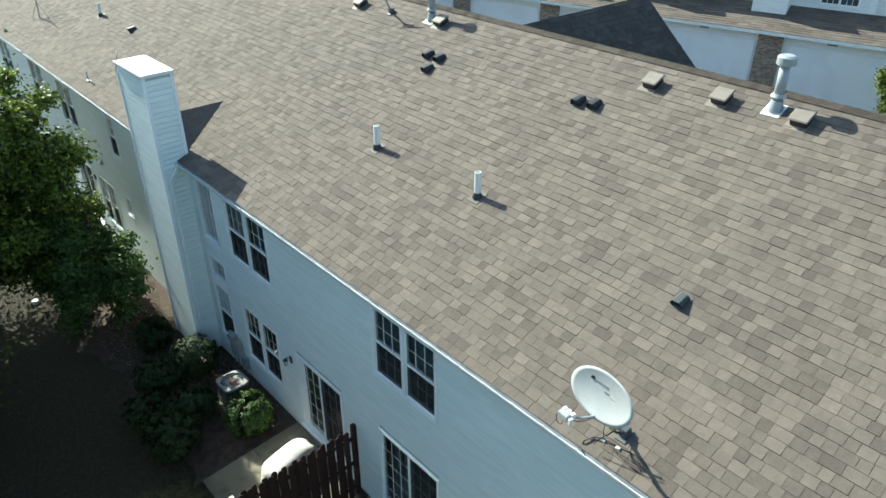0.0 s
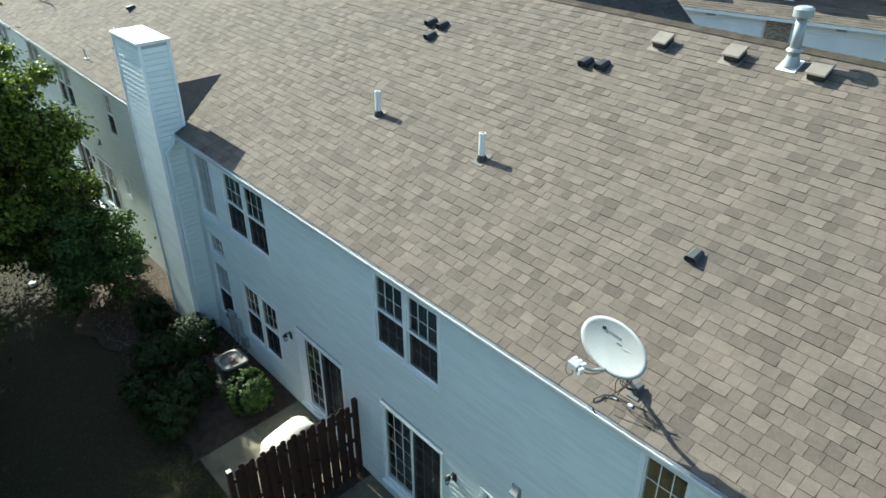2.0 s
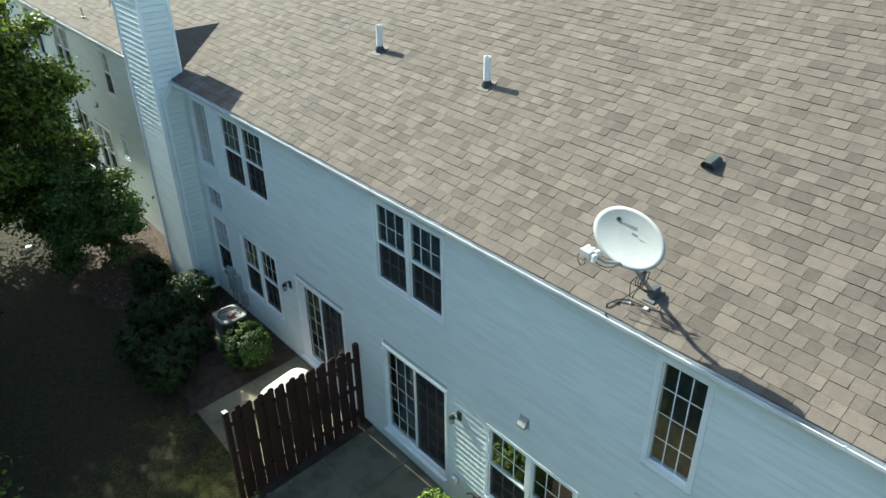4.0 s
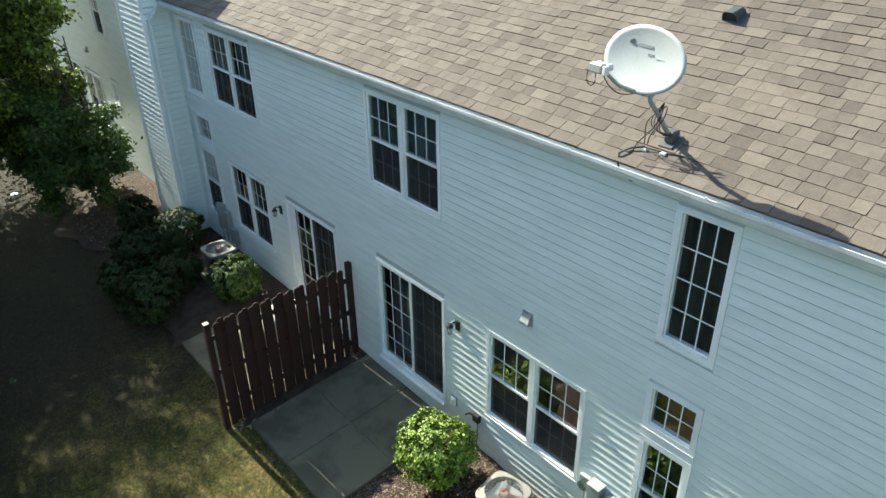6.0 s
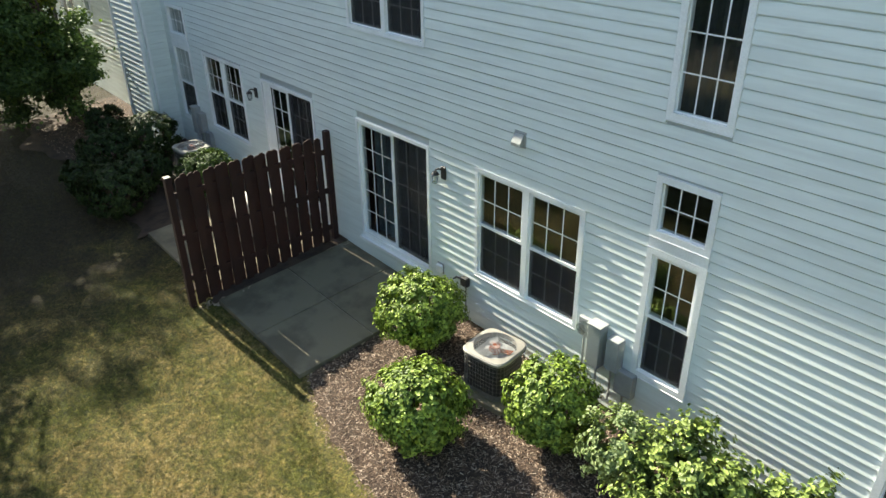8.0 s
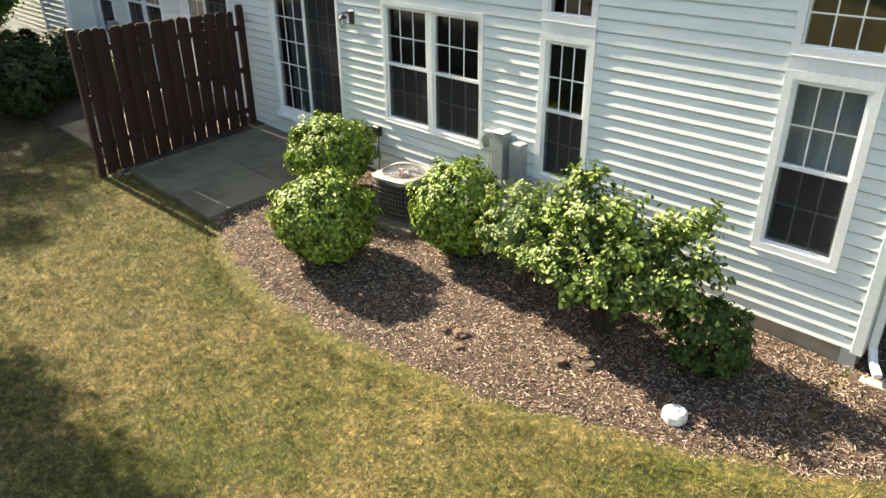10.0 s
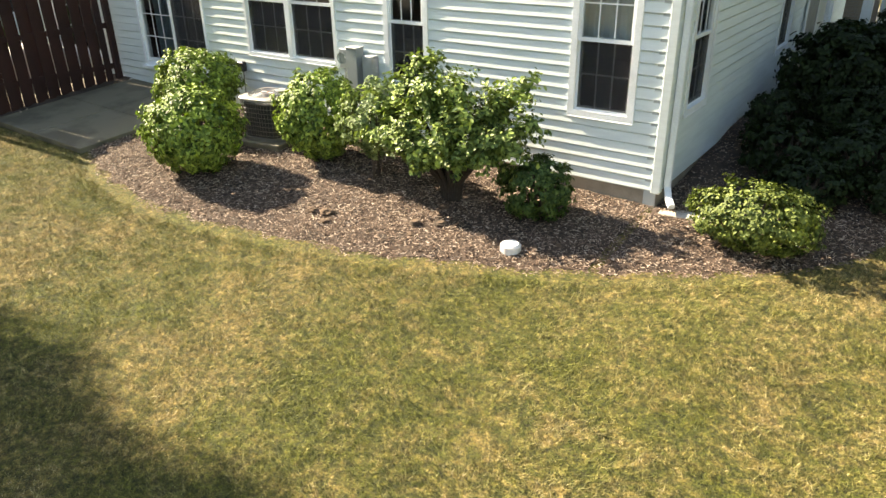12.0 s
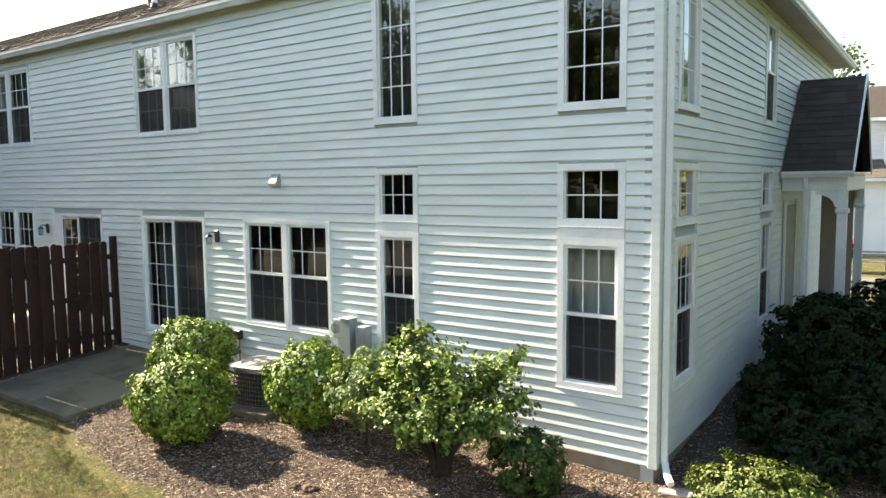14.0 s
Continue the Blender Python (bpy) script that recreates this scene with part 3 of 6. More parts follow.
# ---- patios ----
def patio(no, x0, x1, label):
    ob = thing("patio", label, "patio", kind="structure")
    def top(x, y):
        return 0.105 - 0.03 * (x + 8.6) + 0.07 * (y + 2.5)
    xm = (x0 + x1) / 2
    for a, b in ((x0, xm - 0.006), (xm + 0.006, x1)):
        for c0, c1 in ((-2.53, -1.27), (-1.258, -0.02)):
            bm = bmesh.new()
            vs = box(bm, (a, c0, -0.4), (b, c1, 0.0))
            for v in vs:
                v.co.z = top(v.co.x, v.co.y) if v.co.z > -0.2 else -0.4
            bmesh.ops.bevel(bm, geom=[e for e in bm.edges if all(v.co.z > -0.2 for v in e.verts)], offset=0.008, segments=1, affect="EDGES")
            part("concrete_slab", bm, M_CONCRETE, ob)
    bm = bmesh.new()
    box(bm, (x0 + 0.01, -2.52, -0.42), (x1 - 0.01, -0.03, 0.0))
    for v in bm.verts:
        if v.co.z > -0.2:
            v.co.z = top(v.co.x, v.co.y) - 0.018
    part("joint_bed", bm, M_BLOCK, ob)


patio(1, -9.82, -7.39, "grey concrete patio slab with crossed joints")
patio(2, -12.72, -10.3, "grey concrete patio slab behind the fence")

# ---- planting ----
def leaf_arrays(rng, pos, out, size, fold=0.25, droop=0.2):
    """Folded diamond leaves at pos with normals near out. Returns verts and triangles."""
    n = len(pos)
    nrm = out + rng.normal(0, 0.55, (n, 3))
    nrm /= np.linalg.norm(nrm, axis=1)[:, None] + 1e-9
    a = rng.normal(0, 1, (n, 3)) + np.array([0, 0, -droop])
    a -= nrm * (a * nrm).sum(1)[:, None]
    a /= np.linalg.norm(a, axis=1)[:, None] + 1e-9
    b = np.cross(nrm, a)
    s = size * rng.uniform(0.6, 1.25, n)[:, None]
    base, tip = pos - a * s * 0.5, pos + a * s * 0.5
    left = pos + b * s * 0.34 + nrm * s * fold * 0.4
    right = pos - b * s * 0.34 + nrm * s * fold * 0.4
    v = np.stack([base, right, tip, left], 1).reshape(-1, 3)
    i = np.arange(n)[:, None] * 4
    f = np.concatenate([i + np.array([[0, 1, 2]]), i + np.array([[0, 2, 3]])], 1).reshape(-1, 3)
    return v, f


def leaf_quads(rng, pos, out, size, tip_out=0.5, droop=0.5):
    """Pointed leaves folded along the midrib, their tips leaning outwards and down."""
    n = len(pos)
    nrm = out * 1.0 + np.array([0, 0, 0.22]) + rng.normal(0, 0.34, (n, 3))
    nrm /= np.linalg.norm(nrm, axis=1)[:, None] + 1e-9
    a = out * tip_out + rng.normal(0, 0.75, (n, 3)) + np.array([0, 0, -droop])
    a -= nrm * (a * nrm).sum(1)[:, None]
    a /= np.linalg.norm(a, axis=1)[:, None] + 1e-9
    b = np.cross(nrm, a)
    s = size * rng.uniform(0.65, 1.25, n)[:, None]
    lift = nrm * s * 0.10
    base, tip = pos - a * s * 0.5, pos + a * s * 0.5 - nrm * s * 0.08
    r1, r2 = pos - a * s * 0.16 + b * s * 0.30 + lift, pos + a * s * 0.20 + b * s * 0.25 + lift
    l1, l2 = pos - a * s * 0.16 - b * s * 0.30 + lift, pos + a * s * 0.20 - b * s * 0.25 + lift
    v = np.stack([base, r1, r2, tip, l2, l1], 1).reshape(-1, 3)
    i = np.arange(n)[:, None] * 6
    f = np.concatenate([i + np.array([[0, 1, 2, 3]]), i + np.array([[0, 3, 4, 5]])], 1).reshape(-1, 4)
    return v, f


def ball_points(rng, n, radii, lump, shell=0.86, square=2.5):
    """Leaf places on sprigs that make up the uneven skin of a rounded bush."""
    k = max(110, n // 28)
    c = rng.normal(0, 1, (k, 3))
    c /= np.linalg.norm(c, axis=1)[:, None]
    wave = rng.normal(0, 1, (6, 3)) * 2.6
    swell = sum(np.sin(c @ w + 1.7 * j) for j, w in enumerate(wave)) / 6
    r = (np.abs(c) ** square).sum(1) ** (-1 / square)
    c = c * (r * (shell + lump * 0.55 * swell + rng.normal(0, lump * 0.22, k)))[:, None]
    pick = rng.integers(0, k, n)
    d = rng.normal(0, 1, (n, 3))
    d /= np.linalg.norm(d, axis=1)[:, None]
    p = c[pick] + d * (rng.uniform(0.03, 0.15, n))[:, None]
    out = c[pick] / (np.linalg.norm(c[pick], axis=1)[:, None]) + 0.35 * d
    return p * np.array(radii), out


M_LEAF_BALL = leaf_material("fresh_leaf", (0.026, 0.062, 0.008), (0.32, 0.43, 0.08), 0.5, 0.08)
M_LEAF_BIG = leaf_material("glossy_leaf", (0.024, 0.056, 0.010), (0.33, 0.42, 0.11), 0.45, 0.08)
# near-black: the house's shade is put into the end wall shrubs' leaf colour
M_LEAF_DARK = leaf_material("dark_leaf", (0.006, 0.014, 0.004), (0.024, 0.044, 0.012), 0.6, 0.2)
M_LEAF_PALE = leaf_material("pale_grey_leaf", (0.07, 0.11, 0.04), (0.34, 0.42, 0.20), 0.55, 0.2)
# bush leaf darkened in colour to hold the tree shade by the far patio
M_LEAF_SHADY = leaf_material("shade_darkened_leaf", (0.009, 0.020, 0.006), (0.050, 0.082, 0.022), 0.6, 0.1)
M_LEAF_MID = leaf_material("mid_green_leaf", (0.022, 0.048, 0.012), (0.115, 0.18, 0.048), 0.6, 0.2)
M_LEAF_YELLOW = leaf_material("yellow_green_leaf", (0.030, 0.055, 0.012), (0.20, 0.24, 0.06), 0.6, 0.12)
# tree leaf with sunlight put into its light end, for the chimney tree
M_LEAF_LIT = leaf_material("sun_brightened_tree_leaf", (0.006, 0.015, 0.003), (0.24, 0.30, 0.045), 0.5, 0.25)
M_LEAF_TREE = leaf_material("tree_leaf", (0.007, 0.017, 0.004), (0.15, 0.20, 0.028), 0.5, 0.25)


def stems(owner, rng, height, spread, count, r=0.014):
    for k in range(count):
        a = rng.uniform(0, 2 * math.pi)
        s = spread * rng.uniform(0.3, 1.0)
        p = [(0.05 * math.cos(a), 0.05 * math.sin(a), -0.08)]
        for u in (0.35, 0.7, 1.0):
            p.append((s * u * math.cos(a + 0.3 * u), s * u * math.sin(a + 0.3 * u), height * u * rng.uniform(0.85, 1.05)))
        bm = bmesh.new()
        tube(bm, p, r * rng.uniform(0.6, 1.2), 5)
        part("stem", bm, M_BARK, owner)


def round_bush(place, radii, n, size, mat, label, seed, lump=0.09, group="", lift=None):
    rng = np.random.default_rng(seed)
    ob = thing("bush", label, "bush", place, 0, group)
    lift = radii[2] * 0.98 if lift is None else lift
    p, d = ball_points(rng, n, radii, lump)
    q, dq = ball_points(rng, n // 3, [r * 0.72 for r in radii], 0.1)
    pos, out = np.concatenate([p, q]), np.concatenate([d, dq])
    drawn_in = 1 - 0.30 * np.clip(-pos[:, 2:] / radii[2], 0, 1) ** 2
    pos[:, :2] *= drawn_in
    pos[:, 2] += lift
    keep = pos[:, 2] > 0.03
    v, f = leaf_quads(rng, pos[keep], out[keep], size)
    tagged(mesh_of("foliage", v, f, 4, mat, ob), kind="stuff")
    stems(ob, rng, lift * 1.3, min(radii[0], radii[1]) * 0.6, 7)
    return ob


def gz(x, y):
    return ground_z(x, y)


def at(x, y):
    return (x, y, gz(x, y) - 0.01)


round_bush(at(-5.40, -2.06), (0.62, 0.60, 0.56), 9500, 0.056, M_LEAF_BALL, "clipped round light green bush in the mulch bed", 11, 0.26, group="round bushes by the patio", lift=0.56)
round_bush(at(-6.72, -0.90), (0.66, 0.60, 0.50), 9000, 0.056, M_LEAF_BALL, "clipped round light green bush beside the patio", 12, 0.26, group="round bushes by the patio", lift=0.66)
round_bush(at(-4.27, -0.94), (0.55, 0.52, 0.60), 8400, 0.056, M_LEAF_BALL, "clipped upright green bush beside the air conditioner", 13, 0.26, group="round bushes by the patio", lift=0.60)
round_bush(at(-3.20, -1.05), (0.46, 0.42, 0.50), 3600, 0.050, M_LEAF_PALE, "loose pale grey-green shrub between two bushes", 18, 0.34, lift=0.80)
round_bush(at(-1.08, -0.86), (0.46, 0.42, 0.36), 4200, 0.046, M_LEAF_MID, "small dark green shrub near the house corner", 14, 0.22)
round_bush(at(1.12, -0.30), (0.70, 0.48, 0.34), 5600, 0.046, M_LEAF_YELLOW, "low yellow-green shrub beyond the house corner", 15, 0.30)
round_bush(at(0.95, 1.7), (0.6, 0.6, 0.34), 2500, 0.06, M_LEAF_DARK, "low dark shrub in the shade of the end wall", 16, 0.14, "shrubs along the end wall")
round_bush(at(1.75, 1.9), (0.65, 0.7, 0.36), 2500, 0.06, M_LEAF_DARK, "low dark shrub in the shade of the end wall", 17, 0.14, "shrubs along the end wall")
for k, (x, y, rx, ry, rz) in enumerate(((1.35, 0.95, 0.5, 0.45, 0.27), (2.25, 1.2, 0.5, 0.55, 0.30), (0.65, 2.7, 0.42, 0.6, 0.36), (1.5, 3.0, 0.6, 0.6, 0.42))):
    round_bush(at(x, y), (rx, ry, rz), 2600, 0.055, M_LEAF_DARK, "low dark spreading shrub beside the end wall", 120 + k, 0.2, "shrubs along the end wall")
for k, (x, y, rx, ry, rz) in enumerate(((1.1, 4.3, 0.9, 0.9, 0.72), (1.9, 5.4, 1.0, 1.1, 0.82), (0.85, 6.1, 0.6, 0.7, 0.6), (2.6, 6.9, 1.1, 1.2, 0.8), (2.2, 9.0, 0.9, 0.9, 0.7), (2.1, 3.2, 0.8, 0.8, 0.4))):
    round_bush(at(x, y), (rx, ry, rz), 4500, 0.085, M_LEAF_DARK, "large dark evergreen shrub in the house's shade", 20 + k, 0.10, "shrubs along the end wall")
round_bush(at(-13.38, -0.95), (0.62, 0.58, 0.5), 5000, 0.06, M_LEAF_MID, "clipped round bush beside the far patio, its top lit", 31, group="bushes by the far patio")
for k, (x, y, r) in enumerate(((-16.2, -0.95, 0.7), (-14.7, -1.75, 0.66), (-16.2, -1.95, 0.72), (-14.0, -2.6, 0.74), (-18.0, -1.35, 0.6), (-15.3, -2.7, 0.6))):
    round_bush(at(x, y), (r * 0.92, r * 0.92, r * 0.78), 3400, 0.065, M_LEAF_SHADY, "clipped round bush by the far patio, leaves darkened for tree shade", 32 + k, group="bushes by the far patio")


def big_shrub(place):
    """Several stems from one stool, each lobe of the crown built of leafy sprigs."""
    rng = np.random.default_rng(5)
    ob = thing("shrub", "tall loose green shrub with bare dark stems at its foot", "shrub", place)
    lobes = [(-0.92, -0.15, 0.98), (-0.66, -0.05, 1.28), (-0.44, 0.05, 1.58), (-0.20, -0.22, 1.34), (0.10, 0.02, 1.34), (0.30, -0.28, 1.10), (0.52, 0.12, 1.18), (0.70, 0.38, 1.36), (0.92, 0.22, 1.02), (0.90, -0.12, 0.84), (0.18, -0.46, 0.94), (-0.38, -0.46, 0.96), (-0.68, -0.42, 0.78), (-0.12, -0.46, 0.72), (-0.25, 0.30, 1.12), (0.35, 0.36, 1.02), (-0.34, -0.34, 0.62), (0.40, -0.36, 0.68), (0.66, -0.16, 0.78)]
    pos, out = [], []
    for x, y, z in lobes:
        top = Vector((x, y, z))
        bend = Vector((x * 0.36, y * 0.36, z * 0.56 + 0.02))
        bm = bmesh.new()
        tube(bm, [(x * 0.09, y * 0.09, -0.08), (x * 0.15, y * 0.15, z * 0.30), tuple(bend), tuple(bend.lerp(top, 0.6) + Vector((0, 0, 0.03)))], 0.026, 6)
        part("stem", bm, M_DARKBARK, ob)
        for k in range(30):
            d = Vector((rng.normal(0, 0.8) + x * 0.5, rng.normal(0, 0.8) + y * 0.5, rng.normal(0.65, 0.5))).normalized()
            root = bend.lerp(top, rng.uniform(0.35, 1.0))
            length = rng.uniform(0.10, 0.38)
            for j in range(26):
                u = rng.uniform(0.15, 1.0)
                pos.append(root + d * (length * u) + Vector(rng.normal(0, 0.032, 3)))
                out.append(d + Vector((0, 0, 0.25)))
    pos, out = np.array(pos), np.array(out)
    keep = pos[:, 2] > 0.27 + 0.12 * np.exp(-(pos[:, 0] - 0.25) ** 2 / 0.2)
    v, f = leaf_quads(rng, pos[keep], out[keep], 0.064, 0.9, 0.2)
    tagged(mesh_of("foliage", v, f, 4, M_LEAF_BIG, ob), kind="stuff")


big_shrub(at(-2.10, -1.02))


def tree(place, crown_centre, crown, clumps, per, size, mat, label, seed, trunks=1, spread=0.4, ragged=0.38, puff=(0.06, 0.20)):
    """crown_centre and crown radii relative to the foot."""
    rng = np.random.default_rng(seed)
    ob = thing("tree", label, "tree", place)
    cc, cr = Vector(crown_centre), np.array(crown)
    centres = []
    while len(centres) < clumps:
        p = rng.uniform(-1, 1, 3)
        d = np.linalg.norm(p)
        if 0.3 < d < 1.02 - ragged * 0.45 + ragged * math.sin(7 * p[0] + 5 * p[2] + 3 * p[1]):
            centres.append(p)
    centres = np.array(centres) * cr + np.array(cc)
    bm = bmesh.new()
    h = cc.z
    for k in range(trunks):
        a = 2 * math.pi * k / trunks + 0.4
        lean = spread if trunks > 1 else 0.08
        pts = [Vector((0.08 * math.cos(a), 0.08 * math.sin(a), -0.2))]
        for u in (0.3, 0.65, 1.0):
            pts.append(Vector((lean * u * h * 0.5 * math.cos(a) + cc.x * u * 0.6, lean * u * h * 0.5 * math.sin(a) + cc.y * u * 0.6, h * u)))
        r = 0.03 * h / math.sqrt(trunks)
        for i in range(3):
            rod(bm, pts[i], pts[i + 1], r * (1 - 0.25 * i), r * (0.75 - 0.25 * i), 8)
        for i in range(clumps // (2 * trunks)):
            c = Vector(centres[rng.integers(len(centres))])
            s = pts[1].lerp(pts[3], rng.uniform(0.1, 1.0))
            m = s.lerp(c, 0.5) + Vector((0, 0, 0.12 * h * 0.3))
            rod(bm, s, m, r * 0.3, r * 0.2, 5, False)
            rod(bm, m, c, r * 0.2, r * 0.07, 5, False)
    part("trunk", bm, M_BARK, ob)
    pos, out = [], []
    for c in centres:
        w = float(np.mean(cr)) * rng.uniform(*puff)
        q = rng.normal(0, 1, (per, 3)) * np.array([w, w, w * 0.7])
        pos.append(c + q)
        out.append(q / (np.linalg.norm(q, axis=1)[:, None] + 1e-6))
    pos, out = np.concatenate(pos), np.concatenate(out)
    v, f = leaf_arrays(rng, pos, out * 0.6 + np.array([0, 0, 0.7]), size)
    tagged(mesh_of("crown", v, f, 3, mat, ob), kind="stuff")
    return ob


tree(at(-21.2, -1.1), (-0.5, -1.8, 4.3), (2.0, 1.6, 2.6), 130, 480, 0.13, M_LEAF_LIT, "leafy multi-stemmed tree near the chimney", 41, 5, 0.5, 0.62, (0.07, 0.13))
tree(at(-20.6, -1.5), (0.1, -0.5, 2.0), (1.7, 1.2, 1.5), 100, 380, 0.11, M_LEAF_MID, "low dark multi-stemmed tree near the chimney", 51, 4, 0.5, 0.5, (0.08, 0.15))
tree(at(-24.5, -4.6), (0, 0, 4.8), (2.8, 2.6, 3.8), 110, 160, 0.14, M_LEAF_TREE, "tall leafy tree beside the far homes", 42, 1)
# next six trees: sun and sky blockers added out of view, for lawn shade
tree(at(-20.5, -7.2), (0, 0, 2.9), (2.6, 2.4, 2.0), 170, 150, 0.15, M_LEAF_TREE, "unseen tall leafy tree added to shade the lawn", 43, 1)
tree(at(-16.0, -8.4), (0, 0, 3.4), (2.6, 2.3, 1.9), 200, 150, 0.14, M_LEAF_TREE, "unseen leafy tree added to shade the lawn", 44, 1)
tree(at(-17.4, -8.0), (0, 0, 3.4), (2.4, 2.3, 2.4), 180, 150, 0.14, M_LEAF_TREE, "unseen leafy tree added to shade the lawn", 46, 1)
tree(at(-27.2, -5.6), (0, 0, 9.4), (2.9, 2.7, 3.4), 75, 150, 0.16, M_LEAF_TREE, "unseen tall leafy tree added to shade the lawn", 49, 1)
tree(at(-28.4, -9.4), (0, 0, 7.2), (2.8, 2.8, 3.4), 220, 150, 0.17, M_LEAF_TREE, "unseen tall leafy tree added to shade the lawn", 50, 1)
tree(at(-13.9, -8.3), (0, 0, 3.3), (1.9, 1.8, 1.7), 180, 150, 0.14, M_LEAF_TREE, "unseen leafy tree added to shade the lawn", 47, 1)
tree(at(-12.9, -7.2), (0, 0, 7.0), (1.6, 1.3, 1.7), 240, 170, 0.10, M_LEAF_TREE, "slender tall tree shading the lawn", 48, 1)
tree(at(-15.2, -7.3), (0, 0, 7.3), (1.8, 1.3, 1.6), 230, 170, 0.12, M_LEAF_TREE, "slender tall tree shading the lawn", 52, 1)
tree(at(-9.7, -7.35), (0, 0, 4.0), (1.3, 1.15, 1.4), 180, 160, 0.09, M_LEAF_TREE, "young green tree at the lawn's edge", 45, 3, 0.3)
for k, (x, y, s) in enumerate(((-21, -30, 1.0), (-13, -34, 1.5), (-5, -31, 1.1), (3, -36, 1.3), (11, -32, 1.1), (19, -35, 1.2), (27, -30, 1.0))):
    tree(at(x, y), (0, 0, 5.5 * s), (3.2 * s, 3.2 * s, 4.4 * s), 90, 70, 0.34, M_LEAF_TREE, "broad leafy tree far across the lawn", 60 + k, 1)

# out of view, added to block sky over the yard; upstairs panes reflect them
for k, (x, y) in enumerate(((-17.5, -11.6), (-12.6, -12.2), (-7.8, -12.8))):
    tree(at(x, y), (0, 0, 5.2), (2.9, 2.6, 3.9), 170, 150, 0.18, M_LEAF_TREE, "tall leafy tree added behind the lawn to block sky", 150 + k, 1)
# never in view: added to keep sky light off the end wall
for k, (x, y) in enumerate(((8.6, -2.0), (9.4, 2.6), (8.8, 7.2), (9.6, 11.5))):
    tree(at(x, y), (0, 0, 5.0), (2.6, 2.9, 4.2), 120, 90, 0.30, M_LEAF_TREE, "unseen broad leafy tree added to shade the end wall", 140 + k, 1)

# ---- mulch bed ----
def build_bed():
    xs = np.arange(-7.37, 2.601, 0.11)
    verts, faces = [], []
    for x in xs:
        lo = bed_edge(float(x))
        hi = -0.0 if x < -0.02 else 12.0
        for j in range(25):
            u = j / 24
            y = lo + (hi - lo) * (u if x < -0.02 else u ** 1.8)
            z = bed_z(float(x), y)
            verts.append((x, y, z))
    for i in range(len(xs) - 1):
        if xs[i] < -0.02 <= xs[i + 1]:
            continue
        for j in range(24):
            a = i * 25 + j
            faces.append((a, a + 25, a + 26, a + 1))
    ob = mesh_of("mulch_bed", verts, faces, 4, M_MULCH)
    tagged(ob, "weathered brown wood mulch bed along the house", "mulch bed", kind="structure")
    return ob


mulch_bed = build_bed()


def chip_material():
    m = material("wood_chip", (0.25, 0.18, 0.13), 0.9)
    rnd = m.node_tree.nodes.new("ShaderNodeNewGeometry").outputs["Random Per Island"]
    c = ramp(m, rnd, [(0.0, (0.036, 0.022, 0.015)), (0.35, (0.115, 0.072, 0.050)), (0.75, (0.24, 0.168, 0.122)), (1.0, (0.54, 0.44, 0.35))])
    link(m, c, bsdf(m).inputs["Base Color"])
    return m


def box_arrays(rng, pos, size):
    """Thin tilted slabs, without a bottom."""
    n = len(pos)
    yaw, tx, ty = rng.uniform(0, 2 * math.pi, n), rng.normal(0, 0.22, n), rng.normal(0, 0.35, n)
    u = np.stack([np.cos(yaw), np.sin(yaw), tx], 1) * (size[:, :1] / 2)
    w = np.stack([-np.sin(yaw), np.cos(yaw), ty], 1) * (size[:, 1:2] / 2)
    h = np.array([0, 0, 1.0]) * size[:, 2:3]
    v = np.stack([pos - u - w, pos + u - w, pos + u + w, pos - u + w, pos - u - w * 0.7 + h, pos + u * 0.9 - w + h, pos + u * 0.9 + w + h, pos - u + w * 0.8 + h], 1).reshape(-1, 3)
    i = np.arange(n)[:, None] * 8
    quads = [[4, 5, 6, 7], [0, 1, 5, 4], [2, 3, 7, 6]]
    f = np.concatenate([i + np.array([q]) for q in quads], 1).reshape(-1, 4)
    return v, f


def scatter_chips():
    rng = np.random.default_rng(3)
    pos = []
    while len(pos) < 64000:
        x, y = rng.uniform(-7.36, 2.6), rng.uniform(-3.3, 3.5)
        if in_bed(x, y) and (y < 1.0 or rng.random() < 0.3):
            pos.append((x, y, bed_z(x, y) + 0.003))
    for k in range(6000):
        x, y = rng.uniform(-21.4, -15.6), rng.uniform(-2.5, -0.1)
        if not (-18.32 < x < -16.66 and y > -0.66):
            pos.append((x, y, ground_z(x, y) + 0.034))
    pos = np.array(pos)
    n = len(pos)
    size = np.stack([rng.uniform(0.012, 0.058, n), rng.uniform(0.0035, 0.0095, n), rng.uniform(0.002, 0.005, n)], 1)
    v, f = box_arrays(rng, pos, size)
    tagged(mesh_of("mulch_chips", v, f, 4, chip_material()), "scattered weathered wood chips on the bed", "wood chips", kind="stuff")


scatter_chips()


# ---- grass ----
def grass_material():
    m = material("grass_blade", (0.12, 0.14, 0.03), 0.75)
    rnd = m.node_tree.nodes.new("ShaderNodeNewGeometry").outputs["Random Per Island"]
    green = ramp(m, rnd, [(0.0, (0.068, 0.082, 0.007)), (0.6, (0.158, 0.160, 0.024)), (1.0, (0.22, 0.212, 0.052))])
    straw = ramp(m, rnd, [(0.0, (0.20, 0.155, 0.052)), (0.6, (0.32, 0.258, 0.125)), (1.0, (0.45, 0.39, 0.24))])
    pick, mottle = lawn_patches(m)
    # blades take the same painted tree shade as the lawn below
    c = mix(m, tree_shade_mask(m), mix(m, pick, green, straw), (0.072, 0.063, 0.023))
    link(m, mix(m, 1.0, c, mottle, "MULTIPLY"), bsdf(m).inputs["Base Color"])
    return m


